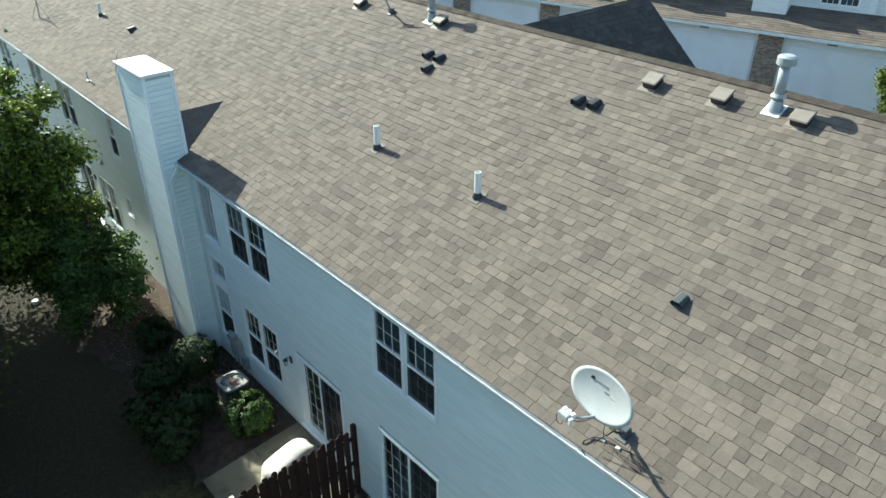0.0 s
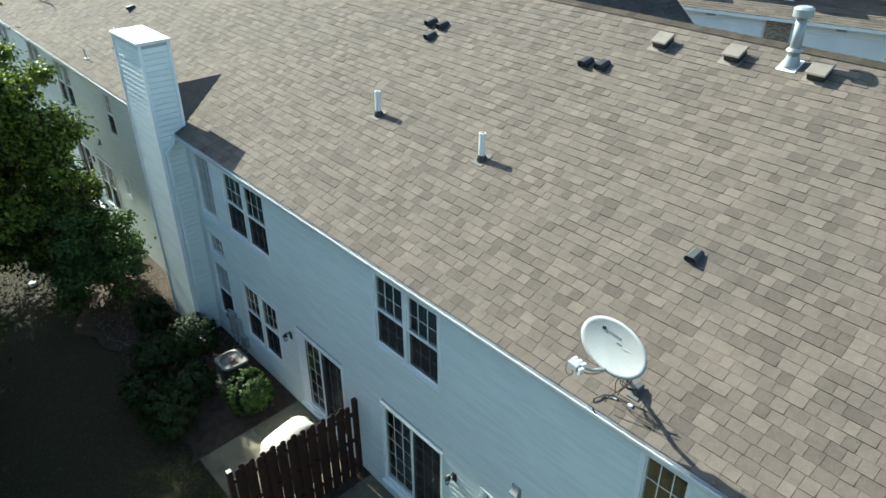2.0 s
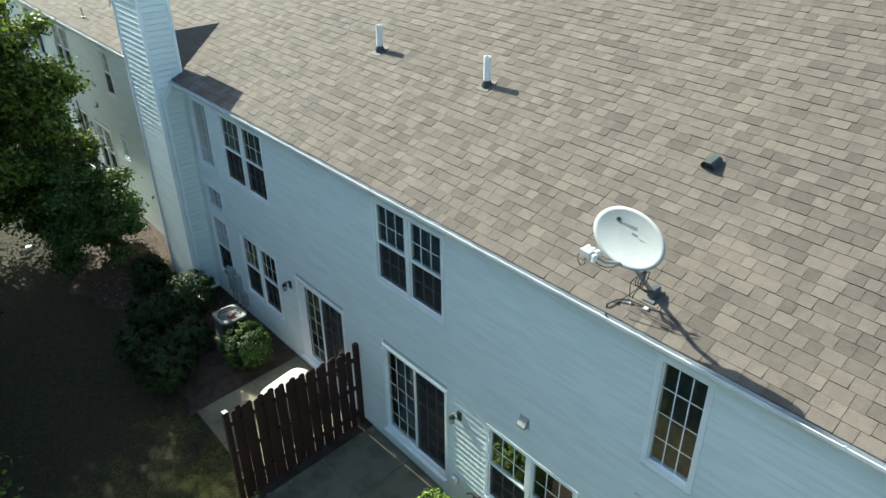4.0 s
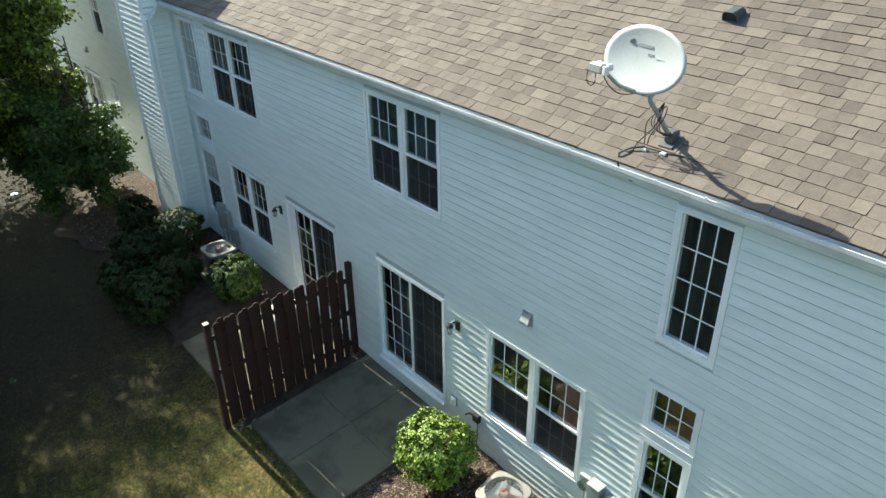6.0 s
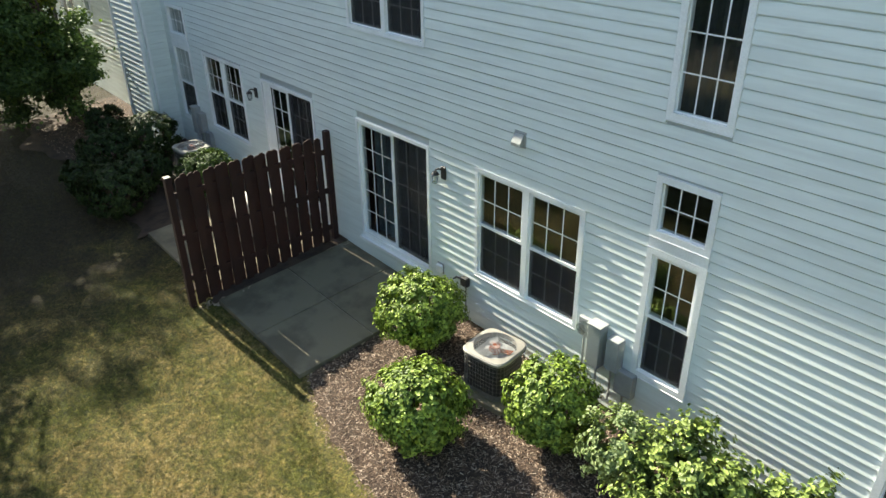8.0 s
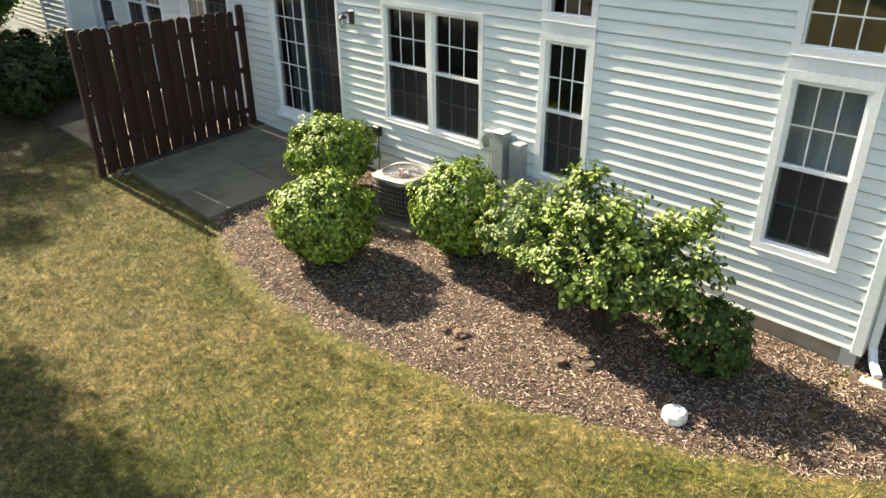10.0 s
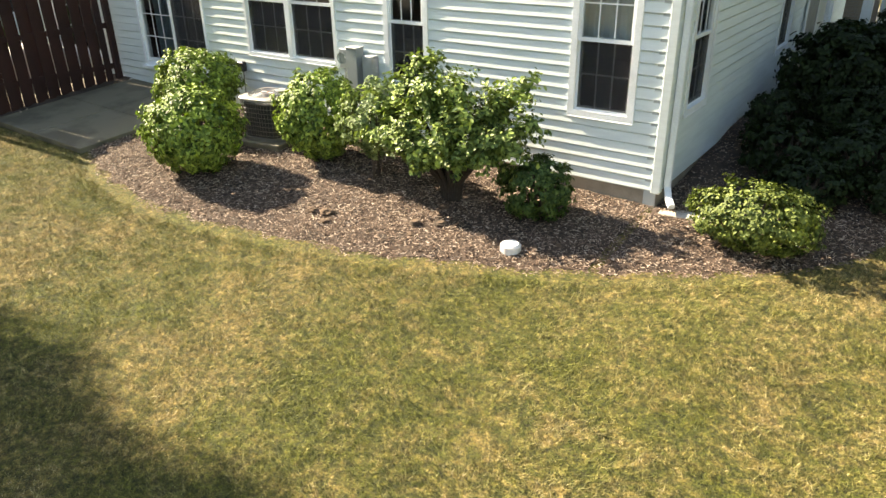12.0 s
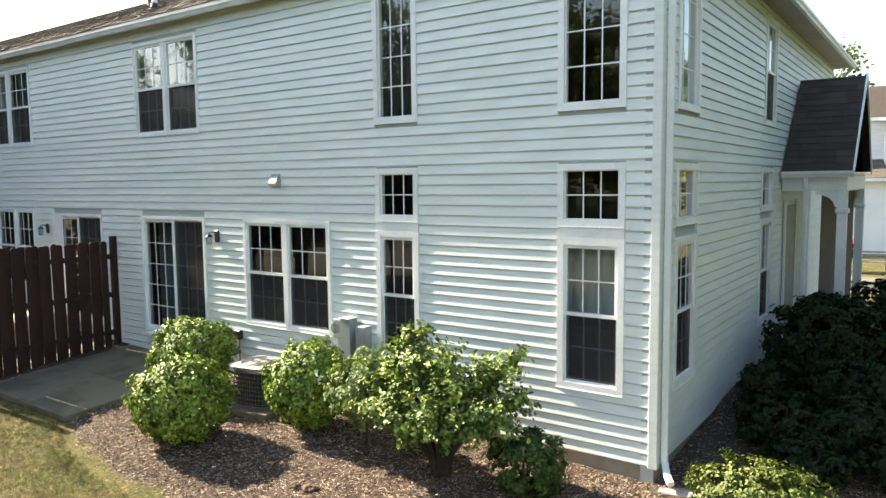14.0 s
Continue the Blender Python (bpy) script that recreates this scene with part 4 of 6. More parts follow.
def value_noise(x, y, cell, seed):
    """Smooth random heights 0..1 on a square lattice."""
    g = np.random.default_rng(seed).random((64, 64))
    u, v = x / cell, y / cell
    i, j = np.floor(u).astype(int), np.floor(v).astype(int)
    a, b = u - i, v - j
    a, b = a * a * (3 - 2 * a), b * b * (3 - 2 * b)
    i0, j0, i1, j1 = i % 64, j % 64, (i + 1) % 64, (j + 1) % 64
    return (g[i0, j0] * (1 - a) + g[i1, j0] * a) * (1 - b) + (g[i0, j1] * (1 - a) + g[i1, j1] * a) * b


def scatter_grass():
    rng = np.random.default_rng(8)
    n = 1150000
    far = 130000
    x = np.concatenate([rng.uniform(-12.5, 5.5, n - far), rng.uniform(-22.0, -12.5, far)])
    y = np.concatenate([rng.uniform(-8.2, 1.0, n - far), rng.uniform(-7.6, -2.6, far)])
    ex = np.array([-7.4, -6.3, -5.1, -4.2, -3.4, -2.1, -1.0, 0.0, 0.9, 1.65, 2.1, 2.45, 2.6])
    ey = np.array([bed_edge(float(v)) for v in ex])
    edge = np.interp(x, ex, ey) + 0.05 * np.sin(9 * x) * np.sin(23 * x)
    edge = np.where(x < -7.39, -2.6, np.where(x > 2.6, 9.0, edge))
    thin = 0.28 + 0.72 / (1 + np.exp(-(x + 9.7 + 0.5 * np.sin(1.9 * y)) / 0.35))
    ok = (y < edge) & (rng.random(n) < thin) & ((y > -7.0) | (rng.random(n) < 0.5)) & ((x < 3.5) | (rng.random(n) < 0.6))
    x, y, edge = x[ok], y[ok], edge[ok]
    n = len(x)
    gx = np.clip(x, -12.0, 3.0)
    gy = np.where(y > -5, y, -5 + 6 * np.tanh((y + 5) / 12) * 0.45)
    z = -0.06 - 0.035 * gx + 0.085 * gy + 0.009 * np.sin(1.3 * x + 0.7 * y) + 0.008 * np.sin(2.1 * y - 0.9 * x + 1.0)
    pos = np.stack([x, y, z - 0.003], 1)
    clump = 0.6 * value_noise(x + 0.02 * np.sin(40 * y), y, 0.065, 1) + 0.4 * value_noise(x, y, 0.23, 2)
    near = np.clip(1.0 - (edge - y) / 0.25, 0.0, 1.0)
    h = (rng.uniform(0.014, 0.034, n) * (0.15 + 2.0 * clump) * (1 + 0.8 * near))[:, None]
    w = (rng.uniform(0.0015, 0.0032, n) * np.where(x < -12.5, 1.8, 1.0))[:, None]
    yaw = rng.uniform(0, 2 * math.pi, n)
    side = np.stack([np.cos(yaw), np.sin(yaw), np.zeros(n)], 1)
    patch = np.sin(pos[:, :1] * 2.1 + 1.3 * np.sin(pos[:, 1:2] * 1.7)) * 0.4
    lean = rng.normal(0, 0.8, (n, 3)) + np.concatenate([patch, patch * 0.5, patch * 0], 1)
    lean[:, 2] = 1.0
    tip = pos + lean * h
    v = np.stack([pos - side * w, pos + side * w, tip], 1).reshape(-1, 3)
    f = np.arange(n * 3).reshape(-1, 3)
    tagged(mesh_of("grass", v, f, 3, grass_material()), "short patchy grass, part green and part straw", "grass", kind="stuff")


scatter_grass()

# ---- things in the yard ----
M_CLOD = stained("earth_clod", (0.13, 0.085, 0.055), 0.95, 0.6, 10.0, 60.0, 0.6)
M_VENT = stained("slate_vent_metal", (0.055, 0.066, 0.066), 0.6)
def fence():
    ob = thing("fence", "dark red-brown wooden privacy fence between two patios", "fence", (-10.06, 0, 0))
    x = 0.0
    z0, top = 0.32, 2.24
    for y, h, r in ((-2.86, 2.26, 0.05), (-0.13, 2.31, 0.05)):
        part("post", boxed((x - r, y - r, gz(-10, y) - 0.2), (x + r, y + r, h), 0.006), M_FENCE, ob)
        part("post_cap", boxed((x - r + 0.004, y - r + 0.004, h), (x + r - 0.004, y + r - 0.004, h + 0.008), 0.003), M_PALE if y < -1 else M_FENCE, ob, "pale weathered end grain" if y < -1 else "")
    for z in (0.55, 1.25, 1.95):
        part("rail", boxed((x - 0.02, -2.81, z - 0.045), (x + 0.02, -0.18, z + 0.045), 0.004), M_FENCE, ob)
    rng = random.Random(4)
    for side, shift, count in ((1, 0.0, 12), (-1, 0.108, 12)):
        for k in range(count):
            y = -2.72 + shift + k * 0.2175
            if y > -0.24:
                continue
            w = 0.120 + rng.uniform(-0.006, 0.006)
            h = top + rng.uniform(-0.015, 0.015)
            zb = gz(-10.06, y) + 0.02 + rng.uniform(-0.015, 0.015)
            bm = bmesh.new()
            e = 0.035
            prof = [(0, -w / 2, zb), (0, w / 2, zb), (0, w / 2, h - e), (0, w / 2 - e, h), (0, -w / 2 + e, h), (0, -w / 2, h - e)]
            sweep(bm, prof, (0.021 if side > 0 else -0.039, 0, 0), (0.039 if side > 0 else -0.021, 0, 0))
            board = part("board", bm, M_FENCE, ob)
            board.location = (x, y, 0)
            board.rotation_euler = (radians(rng.uniform(-0.5, 0.5)), 0, radians(rng.uniform(-1.5, 1.5)))


M_PALE = stained("pale_stone", (0.5, 0.46, 0.4), 0.9, 0.7, 8.0)
fence()


def air_conditioner(place, turn, label, rust):
    ob = thing("air_conditioner", label, "air conditioner", place, turn, "air conditioners by the patios")
    s, h, n = 0.325, 0.60, 48

    def outline(k, r, power=5.0):
        a = 2 * math.pi * (k + 0.5) / n
        c, q = math.cos(a), math.sin(a)
        f = (abs(c) ** power + abs(q) ** power) ** (-1 / power)
        return c * f * r, q * f * r

    def drum(name, mat, r0, z0, r1, z1, label=""):
        bm = bmesh.new()
        low = [bm.verts.new((*outline(k, r0), z0)) for k in range(n)]
        high = [bm.verts.new((*outline(k, r1), z1)) for k in range(n)]
        for k in range(n):
            bm.faces.new((low[k], low[(k + 1) % n], high[(k + 1) % n], high[k]))
        bm.faces.new(low[::-1])
        bm.faces.new(high)
        return part(name, bm, mat, ob, label)

    part("pad", boxed((-0.42, -0.42, -0.12), (0.42, 0.42, 0.0), 0.01), M_CONCRETE, ob)
    drum("coil", M_BLACK, s - 0.035, 0.01, s - 0.035, h - 0.09, "dark condenser coil")
    drum("base_pan", M_DARKGRILLE, s, 0.0, s, 0.045)
    bm = bmesh.new()
    for k in range(n):
        x, y = outline(k, s - 0.004)
        rod(bm, (x, y, 0.04), (x, y, h - 0.03), 0.0032, 0.0032, 4, False)
    part("upright_wires", bm, M_DARKGRILLE, ob)
    for j in range(8):
        bm = bmesh.new()
        tube(bm, [(*outline(k, s), 0.085 + j * 0.062) for k in range(n + 1)], 0.0034, 4)
        part("wire_hoop", bm, M_DARKGRILLE, ob)
    bm = bmesh.new()
    rows = [[bm.verts.new((*outline(k, r), z)) for k in range(n)] for r, z in ((s + 0.012, h - 0.045), (s + 0.014, h - 0.012), (s - 0.004, h + 0.004))]
    for r, z in ((0.285, h + 0.012), (0.278, h - 0.05)):
        rows.append([bm.verts.new((r * math.cos(2 * math.pi * (k + 0.5) / n), r * math.sin(2 * math.pi * (k + 0.5) / n), z)) for k in range(n)])
    for a, b in zip(rows, rows[1:]):
        for k in range(n):
            bm.faces.new((a[k], a[(k + 1) % n], b[(k + 1) % n], b[k]))
    bmesh.ops.recalc_face_normals(bm, faces=bm.faces[:])
    part("top_panel", bm, M_CREAM, ob, "cream painted steel top")
    bm = bmesh.new()
    for j in range(9):
        r = 0.045 + 0.029 * j
        tube(bm, [(r * math.cos(2 * math.pi * k / 24), r * math.sin(2 * math.pi * k / 24), h + 0.020 - 0.01 * r) for k in range(25)], 0.0028, 4)
    for k in range(24):
        a = 2 * math.pi * k / 24
        tube(bm, [(0.03 * math.cos(a), 0.03 * math.sin(a), h + 0.022), (0.283 * math.cos(a), 0.283 * math.sin(a), h + 0.012)], 0.0026, 4)
    part("fan_guard", bm, M_GREY, ob)
    drum("fan_well", M_GREY, 0.22, h - 0.088, 0.22, h - 0.084)
    for k in range(3):
        bm = bmesh.new()
        a = [bm.verts.new(v) for v in ((0.03, -0.04, 0), (0.23, -0.10, 0.025), (0.24, 0.06, -0.015), (0.03, 0.04, -0.01))]
        bm.faces.new(a)
        bmesh.ops.solidify(bm, geom=bm.faces[:], thickness=0.003)
        bm.transform(pose(0, 0, h - 0.045, 0, 0, 120 * k + 20))
        part("fan_blade", bm, M_RUST if rust and k == 0 else M_GREY, ob)
    bm = bmesh.new()
    rod(bm, (0, 0, h - 0.08), (0, 0, h + 0.008), 0.085, 0.075, 16)
    part("fan_motor", bm, M_RUST if rust else M_GREY, ob, "rusty fan motor" if rust else "")


M_CREAM = stained("cream_enamel", (0.27, 0.258, 0.232), 0.5, 0.85, 5.0)
M_DARKGRILLE = stained("grille_enamel", (0.15, 0.145, 0.135), 0.6, 0.8, 5.0)
M_GREY = stained("grey_painted_metal", (0.33, 0.34, 0.34), 0.5, 0.8, 5.0)
M_RUST = stained("rust", (0.32, 0.10, 0.05), 0.85, 0.6, 20.0)
air_conditioner((-5.44, -0.70, 0.12), 8, "cream air conditioner with dark grilles and rusty fan motor", True)
air_conditioner((-14.46, -0.76, 0.40), 0, "cream air conditioner beside a round bush", True)


def meter_group(x, z):
    ob = thing("electric_meter", "grey electric meter boxes and conduit on the siding", "electric meter", (x, 0, z))
    part("meter_cabinet", boxed((-0.11, -0.17, -0.50), (0.08, -0.012, 0.10), 0.008), M_METER, ob)
    part("cabinet_lid", boxed((-0.12, -0.185, 0.10), (0.09, -0.012, 0.114), 0.004), M_METER, ob)
    bm = bmesh.new()
    rod(bm, (-0.22, -0.15, -0.05), (-0.22, -0.06, -0.05), 0.075, 0.08, 20)
    part("meter_glass", bm, M_METERGLASS, ob, "clear glass meter dome")
    part("meter_base", boxed((-0.32, -0.075, -0.2), (-0.15, -0.012, 0.06), 0.006), M_METER, ob)
    part("side_box", boxed((0.16, -0.15, -0.42), (0.34, -0.012, 0.02), 0.008), M_METER, ob)
    part("lower_box", boxed((0.30, -0.11, -0.72), (0.56, -0.012, -0.38), 0.008), M_METER, ob)
    for cx, a, b in ((-0.24, -0.2, -1.0), (0.2, -0.42, -0.95), (0.40, -0.72, -1.0), (-0.02, -0.50, -1.0)):
        bm = bmesh.new()
        tube(bm, [(cx, -0.05, a), (cx + 0.01, -0.05, (a + b) / 2), (cx, -0.06, b)], 0.016, 6)
        part("conduit", bm, M_METER, ob)


M_METER = stained("meter_grey", (0.33, 0.35, 0.35), 0.5, 0.85, 4.0)
M_METERGLASS = glass_material("meter_dome", least=0.08)
meter_group(-4.30, 1.26)
meter_group(-15.55, 1.35)


def wall_lantern(x, z):
    ob = thing("wall_lantern", "small black wall lantern with a clear jar shade", "wall lamp", (x, 0, z), 0, "wall lanterns")
    part("back_plate", boxed((-0.05, -0.035, -0.09), (0.05, -0.008, 0.10), 0.008), M_BLACK, ob)
    bm = bmesh.new()
    tube(bm, [(0, -0.03, 0.05), (-0.03, -0.09, 0.08), (-0.06, -0.13, 0.06), (-0.06, -0.13, 0.03)], 0.012, 6)
    part("arm", bm, M_BLACK, ob)
    bm = bmesh.new()
    rod(bm, (-0.06, -0.13, 0.0), (-0.06, -0.13, 0.04), 0.06, 0.03, 14)
    part("hood", bm, M_BLACK, ob)
    bm = bmesh.new()
    rod(bm, (-0.06, -0.13, -0.13), (-0.06, -0.13, 0.0), 0.04, 0.052, 14)
    part("jar_shade", bm, M_METERGLASS, ob, "clear glass jar shade")
    bm = bmesh.new()
    rod(bm, (-0.06, -0.13, -0.09), (-0.06, -0.13, -0.01), 0.022, 0.018, 10)
    part("bulb", bm, M_PVC, ob)


wall_lantern(-7.2, 2.40)
wall_lantern(-12.63, 2.38)
wall_lantern(-25.1, 2.62)


def exhaust_hood(x, z):
    ob = thing("exhaust_vent", "small white plastic exhaust hood on the siding", "exhaust vent", (x, 0, z))
    bm = bmesh.new()
    prof = [(0, -0.012, -0.08), (0, -0.10, -0.07), (0, -0.10, -0.03), (0, -0.03, 0.08), (0, -0.012, 0.08)]
    sweep(bm, prof, (-0.075, 0, 0), (0.075, 0, 0))
    part("hood", bm, M_METER, ob)
    part("flange", boxed((-0.095, -0.018, -0.1), (0.095, -0.004, 0.1), 0.003), M_METER, ob)


exhaust_hood(-5.78, 3.28)
exhaust_hood(-23.9, 3.58)
ob = thing("outlet_box", "white weatherproof outlet box low on the siding", "outlet box", (-7.3, 0, 0.82))
part("cover", boxed((-0.055, -0.07, -0.06), (0.055, -0.01, 0.07), 0.01), M_TRIM, ob)
part("plate", boxed((-0.07, -0.016, -0.08), (0.07, -0.004, 0.09), 0.003), M_GREY, ob)
ob = thing("hose_box", "black wall-mounted hose hanger low on the siding", "hose hanger", (-6.72, 0, 0.86))
part("bracket", boxed((-0.07, -0.09, -0.08), (0.07, -0.01, 0.07), 0.012), M_BLACK, ob)
bm = bmesh.new()
tube(bm, [(-0.07, -0.06, 0.02), (-0.14, -0.09, 0.03), (-0.18, -0.12, -0.01)], 0.016, 6)
part("spout", bm, M_BLACK, ob)
bm = bmesh.new()
tube(bm, [(0.02, -0.05, -0.08), (0.03, -0.06, -0.35), (0.0, -0.05, -0.6)], 0.008, 5)
part("cord", bm, M_BLACK, ob)


def downspout(name_label, points, size=(0.035, 0.028)):
    ob = thing("downspout", name_label, "downspout")
    for a, b in zip(points, points[1:]):
        a, b = Vector(a), Vector(b)
        d = b - a
        bm = bmesh.new()
        bmesh.ops.create_cube(bm, size=1, matrix=Matrix.LocRotScale((0, 0, 0), None, (size[0] * 2, size[1] * 2, d.length + 0.03)))
        bmesh.ops.bevel(bm, geom=[e for e in bm.edges if abs(e.verts[0].co.z - e.verts[1].co.z) > 0.02], offset=0.008, segments=2, affect="EDGES")
        bm.transform(Matrix.Translation((a + b) / 2) @ d.to_track_quat("Z", "Y").to_matrix().to_4x4())
        part("pipe_section", bm, M_TRIM, ob)
    return ob


downspout("white aluminium downspout at the house corner", [(0.40, 0.10, 5.98), (0.40, 0.10, 5.88), (0.07, 0.10, 5.66), (0.07, 0.10, 0.2), (0.12, 0.02, 0.10), (0.20, -0.10, 0.06)])
downspout("white downspout beside the chimney", [(CH1 + 0.06, -0.24, 5.95), (CH1 + 0.06, -0.30, 5.8), (CH1 + 0.06, CHY0 + 0.12, 5.6), (CH1 + 0.06, CHY0 + 0.12, 0.4), (CH1 + 0.12, CHY0 - 0.05, 0.34)])
downspout("white downspout at the far corner of the end wall", [(0.40, 12.75, 5.95), (0.38, 12.75, 5.85), (0.07, 12.75, 5.55), (0.07, 12.75, 0.3)])

ob = thing("splash_block", "pale concrete splash block at the corner", "splash block", (0.32, -0.02, -0.09), 8)
part("block", boxed((-0.26, -0.10, 0.0), (0.26, 0.10, 0.06), 0.012), M_PALE, ob)


def drain_cap(x, y, label):
    ob = thing("drain_cap", label, "drain cap", (x, y, gz(x, y)))
    bm = bmesh.new()
    rod(bm, (0, 0, -0.03), (0, 0, 0.085), 0.112, 0.108, 28)
    part("pipe_end", bm, M_PVC, ob)
    bm = bmesh.new()
    rod(bm, (0, 0, 0.085), (0, 0, 0.105), 0.108, 0.085, 28)
    part("lid", bm, M_PVC, ob)
    part("lid_grip", boxed((-0.03, -0.03, 0.105), (0.03, 0.03, 0.115), 0.004), M_PVC, ob)


drain_cap(-0.93, -1.64, "round white plastic drain cap in the mulch")
drain_cap(-22.85, -3.2, "round white plastic drain cap in the far lawn")


def stump(x, y, r, h, seed):
    rng = random.Random(seed)
    ob = thing("stump", "small sawn-off shrub stump in the mulch", "stump", (x, y, gz(x, y) + 0.0), 0, "stumps in the mulch")
    bm = bmesh.new()
    rod(bm, (0, 0, -0.03), (rng.uniform(-0.02, 0.02), 0, h), r * 1.25, r, 11)
    for v in bm.verts:
        v.co.x *= rng.uniform(0.85, 1.15)
        v.co.y *= rng.uniform(0.85, 1.15)
    part("wood", bm, M_BARK, ob)
    bm = bmesh.new()
    rod(bm, (0, 0, h - 0.003), (0, 0, h + 0.006), r * 0.85, r * 0.8, 11)
    part("cut_face", bm, M_CLOD, ob, "brown sawn face")


stump(-2.09, -1.74, 0.055, 0.07, 1)
stump(-1.86, -1.60, 0.065, 0.06, 2)


def rock(x, y, r, seed, mat, label, group="", up=0.0):
    bm = bmesh.new()
    bmesh.ops.create_icosphere(bm, subdivisions=3, radius=r)
    for v in bm.verts:
        k = 1 + 0.45 * noise.noise(v.co / r * 0.9 + Vector((seed, 0, 0))) + 0.38 * noise.noise(v.co / r * 2.4 + Vector((0, seed, 0)))
        v.co = Vector((v.co.x * k * 1.2, v.co.y * k, v.co.z * k * 0.6))
    ob = part("rock", bm, mat)
    tagged(ob, label, "rock", group)
    ob.location = (x, y, gz(x, y) + r * 0.3 + up)
    return ob


for k, (x, y, r) in enumerate(((-2.0, -1.95, 0.035), (-3.12, -2.05, 0.07), (-3.3, -2.12, 0.06), (-3.0, -2.22, 0.05), (-2.05, -1.25, 0.05), (-0.55, -1.3, 0.03))):
    rock(x, y, r, 70 + k, M_CLOD, "rough brown clod of earth in the mulch", "clods in the mulch", 0.02)


M_LITTER = stained("dry_leaf_litter", (0.42, 0.33, 0.24), 0.9, 0.6, 12.0)


def litter(x, y, n, seed):
    rng = np.random.default_rng(seed)
    pos = np.stack([x + rng.normal(0, 0.08, n), y + rng.normal(0, 0.12, n), np.zeros(n)], 1)
    for p in pos:
        p[2] = max(gz(p[0], p[1]), (0.105 - 0.03 * (p[0] + 8.6) + 0.07 * (p[1] + 2.5)) if p[0] > -9.8 else -9) + 0.012
    v, f = leaf_arrays(rng, pos, np.tile([0, 0, 1.0], (n, 1)), 0.07)
    tagged(mesh_of("leaf_litter", v, f, 3, M_LITTER), "dry pale leaves gathered at the fence's foot", "leaf litter", kind="stuff")


litter(-9.88, -0.25, 40, 1)
litter(-9.9, -1.95, 40, 2)
litter(-9.92, -2.55, 60, 3)


def covered_grill():
    ob = thing("covered_grill", "barbecue grill under a pale fabric cover on the patio", "grill cover", (-11.55, -0.95, 0.28), 12)
    rng = random.Random(9)
    bm = bmesh.new()
    rings = []
    for z, sx, sy in ((0.02, 0.36, 0.68), (0.25, 0.34, 0.66), (0.44, 0.33, 0.64), (0.53, 0.30, 0.54), (0.60, 0.22, 0.38), (0.63, 0.10, 0.2)):
        ring_v = []
        for k in range(28):
            a = 2 * math.pi * k / 28
            c, s = math.cos(a), math.sin(a)
            f = (abs(c) ** 5 + abs(s) ** 5) ** (-1 / 5)
            w = 1 + (0.05 * math.sin(7 * a + 3 * z) if z < 0.5 else 0) + rng.uniform(-0.01, 0.01)
            ring_v.append(bm.verts.new((c * f * sx * w, s * f * sy * w, z)))
        rings.append(ring_v)
    for a, b in zip(rings, rings[1:]):
        for k in range(28):
            bm.faces.new((a[k], a[(k + 1) % 28], b[(k + 1) % 28], b[k]))
    bm.faces.new(rings[-1])
    part("cover", bm, M_CANVAS, ob, smooth=True)
    bm = bmesh.new()
    tube(bm, [rings_p for rings_p in [(0.37 * math.cos(2 * math.pi * k / 24), 0.69 * math.sin(2 * math.pi * k / 24), 0.03) for k in range(25)]], 0.008, 5)
    part("hem", bm, M_CANVAS, ob)


M_CANVAS = stained("pale_canvas", (0.66, 0.63, 0.58), 0.85, 0.8, 4.0)
covered_grill()

# ---- things on the roof ----
ROOF_PITCH = math.degrees(math.atan(SLOPE))


def on_roof(x, y, lift=0.0):
    return (x, y, roof_z(y) + lift)


def tilted(ob, x, y, lift=0.0):
    """Stand a thing on the slope, its z axis square to the roof."""
    ob.matrix_basis = pose(x, y, roof_z(y) + lift, ROOF_PITCH)
    return ob


def vent_pipe(x, y, h, label="white plastic vent pipe with a black rubber boot"):
    ob = thing("vent_pipe", label, "vent pipe", on_roof(x, y), 0, "vent pipes on the roof")
    bm = bmesh.new()
    rod(bm, (0, 0, 0.02), (0, 0, h), 0.06, 0.06, 18, False)
    rod(bm, (0, 0, 0.02), (0, 0, h), 0.052, 0.052, 18, False)
    for a in (h,):
        n = 18
        o = [bm.verts.new((0.06 * math.cos(2 * math.pi * k / n), 0.06 * math.sin(2 * math.pi * k / n), a)) for k in range(n)]
        i = [bm.verts.new((0.052 * math.cos(2 * math.pi * k / n), 0.052 * math.sin(2 * math.pi * k / n), a)) for k in range(n)]
        for k in range(n):
            bm.faces.new((o[k], o[(k + 1) % n], i[(k + 1) % n], i[k]))
    part("pipe", bm, M_PVC, ob, smooth=False)
    bm = bmesh.new()
    rod(bm, (0, 0, 0.0), (0, 0, 0.10), 0.10, 0.066, 16)
    part("rubber_boot", bm, M_BLACK, ob, "black rubber boot")
    bm = boxed((-0.13, -0.15, 0.0), (0.13, 0.15, 0.012), 0.003)
    bm.transform(pose(0, 0, 0.004, ROOF_PITCH))
    part("flashing", bm, M_FLASH, ob)


M_FLASH = stained("weathered_flashing", (0.085, 0.078, 0.070), 0.7)
vent_pipe(-9.02, 2.25, 0.50)
vent_pipe(-12.02, 2.26, 0.50)
vent_pipe(-27.9, 2.23, 0.42)


